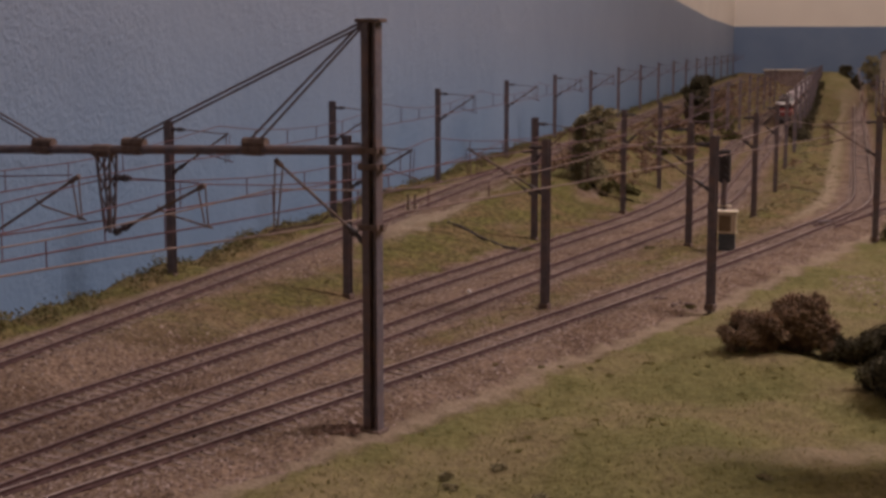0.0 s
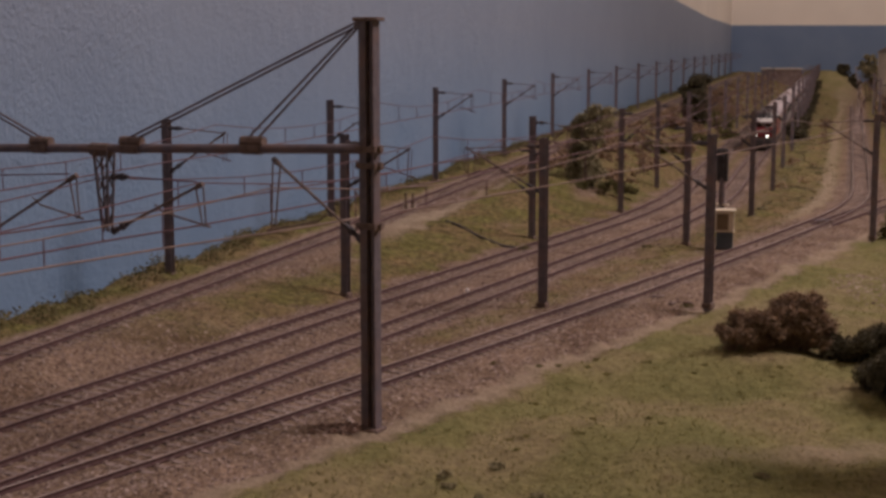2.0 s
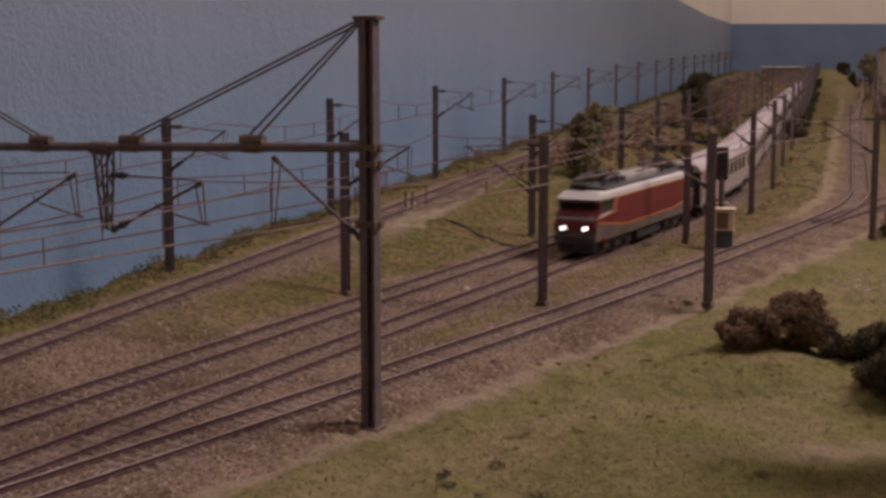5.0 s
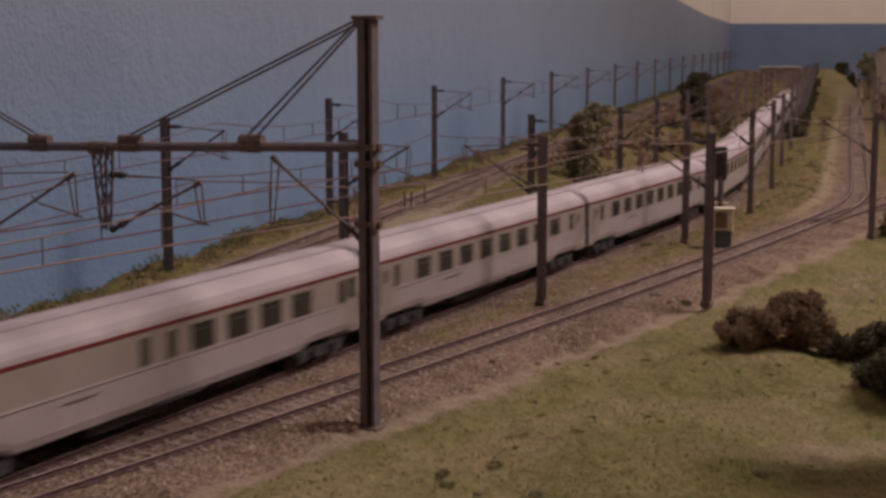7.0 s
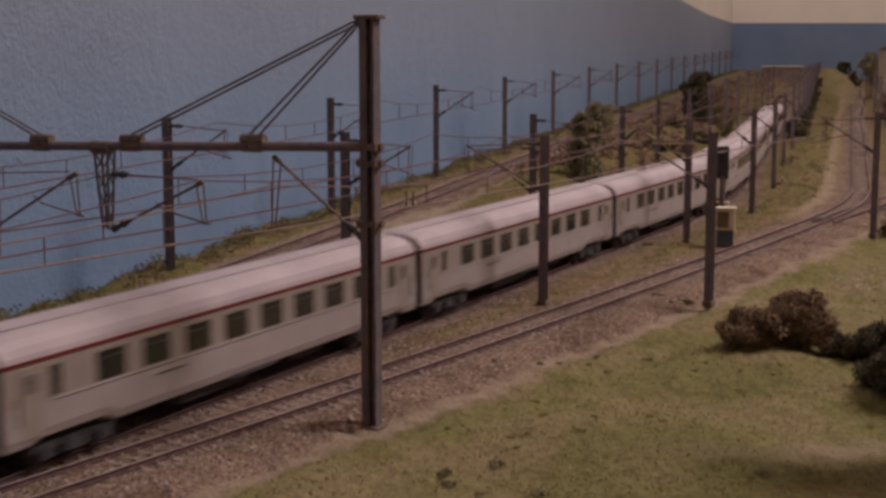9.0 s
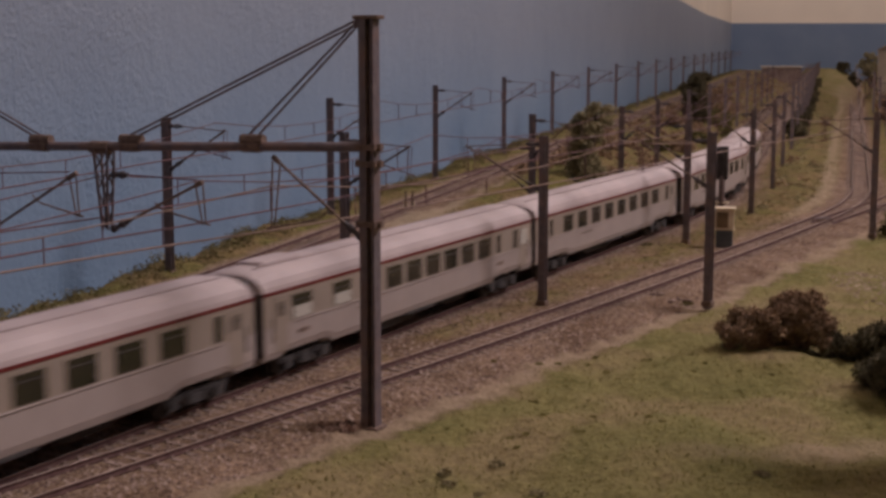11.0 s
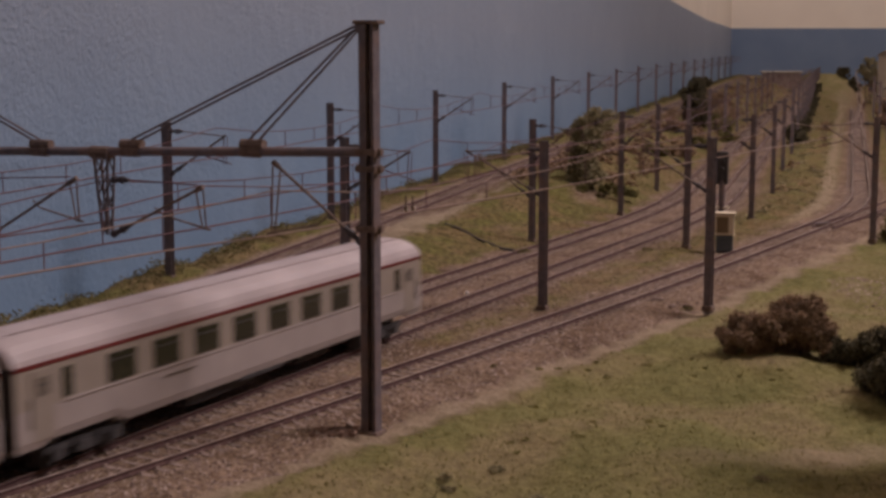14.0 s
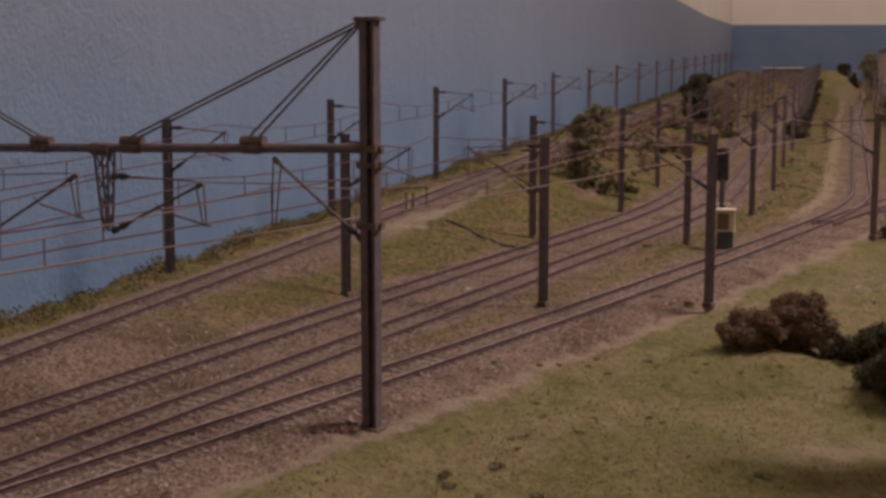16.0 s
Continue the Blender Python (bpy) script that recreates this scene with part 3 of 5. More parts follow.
# ---------------------------------------------------------------- the big portal
def portal():
    root = tagged(new("catenary_portal"), "tall dark steel catenary portal with tie rods and hanging lattice bracket", "catenary portal")
    ux, uy = -math.cos(math.radians(26.0)), math.sin(math.radians(26.0))
    bx, by = -0.0262, 0.5100
    span, zb, slope = 0.258, 0.0999, -0.0275

    def at(t, z):
        return (bx + ux * t, by + uy * t, z)

    def beam(t):
        return zb + slope * t
    base = gz(bx, by)
    for t in (0.0, span):
        hh, mid = 0.1455 - base, 0.0725 + base / 2
        stand = Matrix.Translation(at(t, 0)) @ Matrix.Rotation(math.radians(-26), 4, "Z")
        for name, dims in (("post_channel", (-0.0014, 0, mid, 0.0030, 0.0050, hh)), ("post_channel", (0.0026, 0, mid, 0.0011, 0.0050, hh)), ("post_web", (0.0011, 0.0010, mid, 0.0022, 0.0024, hh - 0.001))):
            boxpart(name, dims, M_STEEL, root, "", 0.0002).matrix_local = stand
        q = boxpart("post_cap", (0, 0, 0.1458, 0.0100, 0.0060, 0.0014), M_BROWN, root, "", 0.0003)
        q.matrix_local = stand
        for zc in (beam(t), beam(t) - 0.006, 0.0722):
            bm = bmesh.new()
            rod(bm, (-0.0052, 0, zc), (0.0052, 0, zc), 0.0014, 8)
            box(bm, 0, 0, zc, 0.0078, 0.0064, 0.0022)
            c = part("clamp", bm, M_BROWN, root, "rusty clamp")
            c.matrix_local = stand
        f = boxpart("foot_plate", (0, 0, base + 0.0002, 0.0092, 0.0080, 0.0022), M_BROWN, root, "", 0.0006)
        f.matrix_local = stand
    bm = bmesh.new()
    rod(bm, at(0.002, beam(0.002)), at(span - 0.002, beam(span)), 0.0018, 10)
    part("cross_beam", bm, M_STEEL, root, "dark tubular cross beam")
    for t0, t1, s in ((0, 0.050, 1), (0, 0.1063, 1), (span, span - 0.050, -1), (span, span - 0.1063, -1)):
        bm = bmesh.new()
        for d in (-0.0022, 0.0022):
            a, b = Vector(at(t0 + s * 0.003, 0.1448 + s * d * 0.35)), Vector(at(t1 + d, beam(t1) + 0.0035))
            rod(bm, a, b, 0.00046, 6)
        part("tie_rod", bm, M_STEEL, root, "pair of slanting tie rods")
        bm = bmesh.new()
        rod(bm, at(t1 - 0.0042, beam(t1)), at(t1 + 0.0042, beam(t1)), 0.0022, 10)
        rod(bm, at(t1 - 0.0055, beam(t1) + 0.0026), at(t1 + 0.0045, beam(t1) + 0.0026), 0.0021, 8)
        part("rod_shackle", bm, M_BROWN, root, "rusty tie rod shackle")
    # hanging lattice bracket
    t, zt = 0.1196, beam(0.1196)
    bm = bmesh.new()
    corners = []
    for sx in (-1, 1):
        for sy in (-1, 1):
            top = Vector(at(t, zt - 0.001)) + Vector((ux, uy, 0)) * sx * 0.0034 + Vector((uy, -ux, 0)) * sy * 0.0022
            low = Vector(at(t, zt - 0.033)) + Vector((ux, uy, 0)) * (sx * 0.0013 - 0.0006) + Vector((uy, -ux, 0)) * sy * 0.0012
            rod(bm, top, low, 0.0006, 5)
            corners.append((top, low))
    for k in range(4):
        f0, f1 = k / 4, (k + 1) / 4
        for a, b in ((0, 2), (1, 3), (0, 1), (2, 3)):
            pa, pb = corners[a], corners[b]
            rod(bm, pa[0].lerp(pa[1], f0), pb[0].lerp(pb[1], f1), 0.0004, 4)
    part("lattice_bracket", bm, M_STEEL, root, "hanging lattice bracket")
    bm = bmesh.new()
    rod(bm, at(t - 0.003, zt - 0.0005), at(t + 0.006, zt - 0.0005), 0.0026, 8)
    part("bracket_clamp", bm, M_BROWN, root, "rusty bracket clamp")
    # brackets that hold the wires: foot on the structure, tip over a track
    for foot_t, foot_z, tip_t, tip_z, stub in ((0.1165, zt - 0.033, 0.0735, 0.0840, zt - 0.011), (0.2000, 0.0490, 0.1350, 0.0848, 0.083), (0.0030, 0.0665, 0.0400, 0.0945, None)):
        s = 1 if tip_t > foot_t else -1
        a, b = Vector(at(foot_t, foot_z)), Vector(at(tip_t, tip_z))
        bm = bmesh.new()
        insulator(bm, a, a.lerp(b, 0.20), 0.0015)
        part("strut_insulator", bm, M_INS, root)
        bm = bmesh.new()
        rod(bm, a.lerp(b, 0.2), b, 0.0006, 6)
        rod(bm, a.lerp(b, 0.95), a.lerp(b, 1.02), 0.0011, 6)
        part("cantilever_strut", bm, M_BROWN, root)
        if stub:
            bm = bmesh.new()
            insulator(bm, at(foot_t + s * 0.001, stub), at(foot_t + s * 0.0085, stub), 0.0015)
            part("tie_insulator", bm, M_INS, root)
            bm = bmesh.new()
            rod(bm, at(foot_t + s * 0.0085, stub), at(tip_t - s * 0.002, tip_z + 0.001), 0.0003, 5)
            part("stay_wire", bm, M_WIRE, root)
        bm = bmesh.new()
        for dt in (0.0, 0.0035):
            rod(bm, at(tip_t + s * (0.001 - dt), tip_z - 0.001), at(tip_t + s * (0.001 - dt * 0.4) + s * 0.001, 0.0678), 0.00035, 5)
        rod(bm, at(tip_t + s * 0.004, 0.0680), at(tip_t - s * 0.018, 0.0725), 0.0004, 5)
        rod(bm, at(tip_t - s * 0.018, 0.0725), at(tip_t - s * 0.022, 0.0755), 0.0003, 5)
        part("steady_arm", bm, M_BROWN, root, "rusty drop rods and steady arm")
    return root


portal()


# ---------------------------------------------------------------- overhead wires
def wire_mesh(name, pts, r, material, parent):
    pts = np.asarray(pts)
    k = 4
    t = np.gradient(pts, axis=0)
    t /= np.linalg.norm(t, axis=1)[:, None]
    side_v = np.stack([t[:, 1], -t[:, 0], 0 * t[:, 0]], 1)
    side_v /= np.linalg.norm(side_v, axis=1)[:, None]
    up = np.array([0, 0, 1.0])
    co = np.stack([pts + r * (side_v * math.cos(a) + up * math.sin(a)) for a in (0.0, math.pi / 2, math.pi, 1.5 * math.pi)], 1)
    idx = np.arange(len(pts) * k).reshape(-1, k)
    f = np.concatenate([np.stack([idx[:-1, j], idx[:-1, (j + 1) % k], idx[1:, (j + 1) % k], idx[1:, j]], -1) for j in range(k)])
    ob = mesh_np(name, co.reshape(-1, 3), f, material)
    ob.parent = parent
    return ob


def overhead(line, y_first, y_step, y_end, zf, label, material, contact=0.0680, high=0.0845, low=0.0760, stag=0.002):
    root = tagged(new("overhead_wire"), label, "overhead wire", "overhead wires")
    ys = np.arange(y_first - 5 * y_step, y_end, y_step / 6)
    cp, mp = [], []
    for i, y in enumerate(ys):
        k = i % 6
        z = float(zf(y)) if zf else 0.0
        st = stag * (1 if (i // 6) % 2 else -1) * (1 - abs(k - 3) / 3 * 0)
        x = float(xat(line, y))
        cp.append((x + st, y, z + contact))
        mp.append((x + st, y, z + low + (high - low) * ((k - 3) / 3) ** 2))
    wire_mesh("contact_wire", cp, 0.00038, material, root)
    wire_mesh("messenger_wire", mp, 0.00029, material, root)
    for i, y in enumerate(ys):
        if i % 6 and 0.3 < y < 2.2:
            bm = bmesh.new()
            rod(bm, cp[i], mp[i], 0.00024, 4)
            part("dropper", bm, M_WIRE, root)
    return root


overhead(TRACK3, 0.545, 0.275, 5.4, None, "reddish contact wire and messenger over the main line", M_WIRE)
overhead(TRACK2, 0.565, 0.275, 5.4, None, "reddish contact wire and messenger over the second line", M_WIRE)
overhead(TRACK4, 0.525, 0.262, 4.9, None, "pale contact wire and messenger over the branch", M_WIREP)
overhead(TRACK1, 0.792, 0.2855, 5.4, z1, "thin contact wire and messenger along the wall track", M_WIRE)

# ---------------------------------------------------------------- signal and relay cabin


def signal():
    root = tagged(new("railway_signal"), "black colour-light railway signal on a post", "signal")
    x, y = 0.2010, 1.020
    bm = bmesh.new()
    rod(bm, (0, 0, 0), (0, 0, 0.045), 0.0022, 10)
    part("post", bm, M_STEEL, root)
    boxpart("signal_head", (0, 0, 0.0540, 0.0085, 0.0030, 0.0240), M_BLACK, root, "black rounded signal board", 0.0014)
    for k in range(3):
        bm = bmesh.new()
        rod(bm, (0, -0.0014, 0.047 + k * 0.0062), (0, -0.0036, 0.047 + k * 0.0062), 0.0017, 10)
        part("lamp_hood", bm, M_BLACK, root)
    boxpart("foot", (0, 0, 0.001, 0.007, 0.007, 0.002), M_PALE, root)
    boxpart("platform", (0, 0.001, 0.0255, 0.0100, 0.0060, 0.0010), M_CREAM, root)
    root.matrix_world = pose(x, y, gz(x, y) + 0.0005, 0, 0, -20)
    root2 = tagged(new("relay_cabin"), "small cream relay cabin with brown door on dark grey base", "relay cabin")
    boxpart("base_box", (0, 0, 0.0060, 0.0115, 0.0080, 0.0120), M_BLUEGREY, root2, "dark grey base box", 0.0005)
    boxpart("ledge", (0, 0, 0.0124, 0.0138, 0.0098, 0.0010), M_CREAM, root2, "", 0.0002)
    boxpart("cabin", (0, 0, 0.0195, 0.0128, 0.0092, 0.0135), M_CREAM, root2, "cream cabin body", 0.0004)
    boxpart("cabin_door", (-0.0015, -0.0048, 0.0190, 0.0082, 0.0006, 0.0112), mat("cabin_door_brown", (0.16, 0.11, 0.06), (0.22, 0.15, 0.09), 200, 0.7), root2, "brown door", 0.0002)
    boxpart("roof", (0, 0, 0.0268, 0.0150, 0.0112, 0.0012), M_CREAM, root2, "", 0.0003)
    root2.matrix_world = pose(0.1965, 0.984, gz(0.1965, 0.984) + 0.0005, 0, 0, -12)


signal()

# ---------------------------------------------------------------- plants
M_BUSH = island_mat("dry_bush_leaf", [(0.125, 0.078, 0.056), (0.245, 0.155, 0.105), (0.39, 0.255, 0.160), (0.27, 0.19, 0.11)])
M_HEDGE = island_mat("olive_hedge_leaf", [(0.06, 0.052, 0.022), (0.13, 0.11, 0.042), (0.21, 0.17, 0.07), (0.16, 0.145, 0.052)])
M_TREE = island_mat("dark_tree_leaf", [(0.045, 0.037, 0.024), (0.085, 0.070, 0.042), (0.15, 0.118, 0.068), (0.09, 0.080, 0.044)])
M_OLIVE = island_mat("olive_leaf", [(0.15, 0.125, 0.075), (0.28, 0.235, 0.135), (0.41, 0.34, 0.20), (0.25, 0.22, 0.115)])
M_BARK = mat("twig_bark", (0.04, 0.028, 0.02), (0.09, 0.065, 0.048), 400, 0.9)
M_BLADE = island_mat("static_grass_blade", [(0.20, 0.175, 0.06), (0.25, 0.215, 0.075), (0.31, 0.25, 0.115), (0.22, 0.205, 0.065)])
M_DRYBLADE = island_mat("dry_grass_blade", [(0.095, 0.080, 0.034), (0.165, 0.14, 0.055), (0.25, 0.19, 0.10), (0.135, 0.125, 0.046)])
M_BRUSH = island_mat("dead_brush", [(0.20, 0.115, 0.088), (0.30, 0.19, 0.145), (0.40, 0.275, 0.21)])
M_STONE = island_mat("ballast_stone", [(0.085, 0.052, 0.042), (0.18, 0.118, 0.09), (0.27, 0.185, 0.148), (0.37, 0.275, 0.22)])


def leaves(rng, n, blobs, size):
    """Small bent leaves over and inside a heap of blobs (x, y, z, rx, ry, rz)."""
    b = np.array(blobs)
    w = b[:, 3] * b[:, 4] * b[:, 5]
    pick = b[rng.choice(len(b), n, p=w / w.sum())]
    d = rng.normal(size=(n, 3))
    d /= np.linalg.norm(d, axis=1)[:, None]
    rad = (0.55 + 0.5 * rng.rand(n)) * (0.85 + 0.3 * np.sin(d[:, 0] * 9 + pick[:, 0] * 300) * np.cos(d[:, 1] * 8 + d[:, 2] * 7))
    c = pick[:, :3] + d * pick[:, 3:6] * rad[:, None]
    c = c[c[:, 2] > -0.001]
    m = len(c)
    a = rng.normal(size=(m, 3))
    a /= np.linalg.norm(a, axis=1)[:, None]
    e = np.cross(a, rng.normal(size=(m, 3)))
    e /= np.linalg.norm(e, axis=1)[:, None]
    s = size * (0.6 + 0.9 * rng.rand(m))[:, None]
    co = np.stack([c - a * s, c + e * s * 0.5, c + a * s, c - e * s * 0.5], 1).reshape(-1, 3)
    idx = np.arange(m * 4).reshape(-1, 4)
    return co, np.concatenate([idx[:, [0, 1, 2]], idx[:, [0, 2, 3]]])


def bush(name, label, x, y, r, h, n, size, material, seed, trunk=0.0, z=None):
    rng = np.random.RandomState(seed)
    root = tagged(new(name), label, "bush" if trunk < 0.01 else "tree")
    blobs = []
    for k in range(11):
        a, q = rng.rand() * 6.283, r * 0.75 * math.sqrt(rng.rand())
        f = 0.35 + 0.65 * rng.rand() * (1 - 0.5 * q / r)
        if k < 3:
            q, f = q * 0.5, 0.95 + 0.1 * k
        blobs.append((q * math.cos(a), q * math.sin(a), trunk + (h - trunk) * f * 0.62, r * (0.30 + 0.25 * rng.rand()), r * (0.30 + 0.25 * rng.rand()), (h - trunk) * (0.22 + 0.2 * rng.rand())))
    co, f = leaves(rng, n, blobs, size)
    ob = mesh_np("crown", co, f, material)
    ob.parent = root
    bm = bmesh.new()
    rod(bm, (0, 0, -0.003), (0, 0, h * 0.55), r * 0.07, 7, r * 0.03)
    for b in blobs:
        rod(bm, (0, 0, h * 0.12 + trunk * 0.6), b[:3], r * 0.035, 5, r * 0.012)
    part("trunk", bm, M_BARK if h > 0.004 else material, root, "thin branching stem")
    root.matrix_world = pose(x, y, gz(x, y) if z is None else z, 0, 0, seed * 37 % 360)
    return root


def shrub(name, label, category, x, y, z, lobes, count, clump, size, leaf_count, material, seed, stems=True):
    """A ragged plant of many small leaf clumps over its lobes (x, y, z, rx, ry, rz), with gaps between them."""
    rng = np.random.RandomState(seed)
    root = tagged(new(name), label, category)
    lb = np.array(lobes)
    w = (lb[:, 3] * lb[:, 4] + lb[:, 3] * lb[:, 5]) ** 1.0
    blobs = []
    while len(blobs) < count:
        b = lb[rng.choice(len(lb), p=w / w.sum())]
        d = rng.normal(size=3)
        d /= np.linalg.norm(d)
        c = b[:3] + d * b[3:6] * (0.45 + 0.60 * rng.rand() ** 0.6)
        if c[2] < 0.0002:
            continue
        q = clump * (0.55 + 0.9 * rng.rand())
        blobs.append((*c, q, q, q * 0.8))
    co, f = leaves(rng, leaf_count, blobs, size)
    ob = mesh_np("crown", co, f, material)
    ob.parent = root
    if stems:
        bm = bmesh.new()
        for b in lb:
            foot = Vector((b[0] * 0.6, b[1] * 0.6, -0.002))
            top = Vector((b[0], b[1], b[2] + b[5] * 0.5))
            thick = 0.10 * min(b[3], b[5])
            rod(bm, foot, top, thick, 7, thick * 0.4)
        for b in blobs[::3]:
            k = lb[np.argmin(np.linalg.norm(lb[:, :3] - np.array(b[:3]), axis=1))]
            rod(bm, (k[0] * 0.8, k[1] * 0.8, max(0.001, k[2] - 0.4 * k[5])), b[:3], clump * 0.10, 4, clump * 0.04)
        part("trunk", bm, M_BARK, root, "thin branching stems")
    root.matrix_world = pose(x, y, gz(x, y) if z is None else z)
    return root


shrub("bush", "dense dry brown bush on the green grass", "bush", 0.1535, 0.640, None,
      [(0.009, 0.002, 0.012, 0.013, 0.012, 0.013), (-0.003, 0, 0.009, 0.012, 0.012, 0.011), (-0.015, -0.001, 0.007, 0.011, 0.010, 0.010), (0.016, -0.003, 0.006, 0.008, 0.009, 0.008)],
      150, 0.0043, 0.00062, 52000, M_BUSH, 3)
shrub("bush", "low dry bush touching the larger ones", "bush", 0.1870, 0.628, None,
      [(0.004, 0, 0.005, 0.012, 0.010, 0.009), (-0.009, 0.006, 0.005, 0.007, 0.006, 0.006), (0.016, 0, 0.006, 0.012, 0.010, 0.010)],
      90, 0.0040, 0.0006, 24000, M_TREE, 8)
shrub("bush", "dark brown bush at the edge of the meadow", "bush", 0.1895, 0.558, None,
      [(0, 0, 0.009, 0.018, 0.016, 0.016), (0.012, 0.012, 0.010, 0.016, 0.016, 0.016), (-0.004, 0.016, 0.008, 0.012, 0.012, 0.012)],
      110, 0.0050, 0.0007, 34000, M_TREE, 5)
# unseen tree, added only so that its shade falls on the corner of the meadow
shrub("tree", "added unseen tree that shades the meadow's near corner", "tree", 0.199, 0.459, None,
      [(0, 0, 0.035, 0.032, 0.024, 0.024), (0.000, 0, 0.066, 0.034, 0.026, 0.022), (0.000, 0.001, 0.094, 0.034, 0.024, 0.018), (0.030, -0.004, 0.070, 0.036, 0.028, 0.036)],
      280, 0.0085, 0.0022, 130000, M_TREE, 6)
shrub("tree", "brownish olive shrubby tree on the bank", "tree", 0.1350, 1.320, None,
      [(0.008, 0, 0.060, 0.013, 0.012, 0.012), (-0.002, 0, 0.051, 0.014, 0.012, 0.013), (-0.003, 0, 0.038, 0.013, 0.012, 0.014), (-0.005, 0, 0.024, 0.012, 0.012, 0.013), (-0.006, 0, 0.010, 0.012, 0.012, 0.010), (0.003, -0.004, 0.012, 0.010, 0.010, 0.012)],
      175, 0.0050, 0.0012, 19000, M_OLIVE, 11)
shrub("bush", "low scrub at the foot of the tree", "bush", 0.1410, 1.295, None,
      [(-0.020, 0, 0.004, 0.010, 0.010, 0.005), (0.010, 0, 0.004, 0.012, 0.010, 0.007), (0.026, 0, 0.003, 0.010, 0.010, 0.005)], 50, 0.0032, 0.0012, 5000, M_HEDGE, 12)
shrub("tree", "round dark tree on the hill between the lines", "tree", 0.4080, 2.300, None,
      [(0.003, 0, 0.078, 0.016, 0.014, 0.012), (-0.002, 0, 0.060, 0.022, 0.018, 0.016), (0.000, 0, 0.040, 0.022, 0.018, 0.016), (0.002, 0, 0.020, 0.020, 0.018, 0.016)], 110, 0.0070, 0.0018, 14500, M_TREE, 14)
for i, (x, y, r, h) in enumerate(((0.455, 2.38, 0.022, 0.034), (0.50, 2.62, 0.024, 0.034), (0.36, 2.02, 0.016, 0.02), (0.56, 2.95, 0.028, 0.036), (0.44, 2.22, 0.014, 0.018), (0.30, 1.80, 0.013, 0.016), (0.26, 1.75, 0.016, 0.014), (0.33, 2.1, 0.018, 0.02))):
    shrub("bush", "brownish scrub on the hill between the lines", "bush", x, y, None,
          [(0, 0, h * 0.4, r, r, h * 0.45), (r * 0.7, 0, h * 0.3, r * 0.7, r * 0.7, h * 0.35)], 36, r * 0.24, 0.0016, 2800, M_BUSH if i % 2 else M_HEDGE, 20 + i)
for i in range(7):
    yy = 2.15 + i * 0.30
    hh = 0.022 + 0.001 * i
    shrub("bush", "dark hedge bush beside the main line", "bush", 0.470 + TF * (yy - 1.90), yy, None,
          [(0, 0, hh * 0.45, 0.010, 0.030, hh * 0.5), (0.002, 0.05, hh * 0.4, 0.010, 0.030, hh * 0.45)], 40, 0.006, 0.0019, 2400, M_TREE, 40 + i)
for i, (x, y, r, h, low) in enumerate(((1.370, 4.90, 0.022, 0.046, 0.0), (1.415, 4.92, 0.026, 0.056, 0.0), (1.160, 3.90, 0.026, 0.128, 0.055), (1.205, 3.95, 0.024, 0.095, 0.02), (1.26, 4.1, 0.04, 0.10, 0.02), (0.935, 3.02, 0.016, 0.050, 0.0), (0.820, 2.62, 0.018, 0.045, 0.0))):
    k = h - low
    shrub("tree", "dark bare-looking tree behind the branch track", "tree", x, y, None,
          [(0, 0, low + k * 0.74, r * 0.8, r * 0.8, k * 0.24), (-r * 0.4, 0, low + k * 0.42, r * 0.8, r * 0.8, k * 0.30), (r * 0.4, 0, low + k * 0.36, r * 0.8, r * 0.8, k * 0.28)],
          44, r * 0.26, 0.0030, 3200, (M_TREE, M_TREE, M_OLIVE, M_BUSH, M_TREE, M_BUSH, M_BUSH)[i], 60 + i)
for i, (x, y) in enumerate(((0.345, 1.05), (0.36, 1.10))):
    bush("bush", "olive bush beside the branch track", x, y, 0.020, 0.022, 3500, 0.0014, M_HEDGE, 80 + i)
shrub("brush_heap", "low heap of reddish brown dead brush at the portal's foot", "brush heap", -0.0385, 0.505, None,
      [(0, 0, 0.0002, 0.0100, 0.0065, 0.0006), (0.004, 0.002, 0.0004, 0.005, 0.004, 0.0010)], 80, 0.0012, 0.0005, 2600, M_BRUSH, 85, False)
for i, (x, y, r) in enumerate(((0.0015, 0.4485, 0.0035), (0.0178, 0.4715, 0.0042), (0.0310, 0.4395, 0.0036), (0.1030, 0.4450, 0.0034), (0.0010, 0.4600, 0.0040), (0.0115, 0.4440, 0.0026), (0.135, 0.772, 0.006), (0.055, 0.98, 0.008), (0.142, 0.985, 0.006))):
    bush("grass_clump", "small olive clump of dry grass", x, y, r, r * 0.45, 300, 0.0005, M_OLIVE if i < 6 else M_DRYBLADE, 90 + i)

rng_c = np.random.RandomState(5)
for i in range(46):
    cx, cy = 0.02 + 0.20 * rng_c.rand(), 0.47 + 0.17 * rng_c.rand()
    if cx < (cy - 0.40) * 0.85:
        bush("grass_clump", "tiny dry tuft in the meadow", cx, cy, 0.0014 + 0.0020 * rng_c.rand(), 0.0008, 90, 0.0004, M_BLADE, 120 + i)


def hedge():
    rng = np.random.RandomState(7)
    blobs = []
    for yy in np.arange(0.45, 5.7, 0.011):
        xx = -0.371 + TAN1 * yy - 0.007 + rng.normal() * 0.004
        z = gz(xx, yy)
        k = 0.6 + 0.9 * float(vnoise(np.array([xx]), np.array([yy]), 12, 9)[0])
        blobs.append((xx, yy, z + 0.0005 * k, 0.0100, 0.012, 0.0046 * k))
    co, f = leaves(rng, 100000, blobs, 0.0008)
    mesh_np("hedge", co, f, M_DRYBLADE, "stuff", "ragged olive hedge along the foot of the blue wall")


hedge()


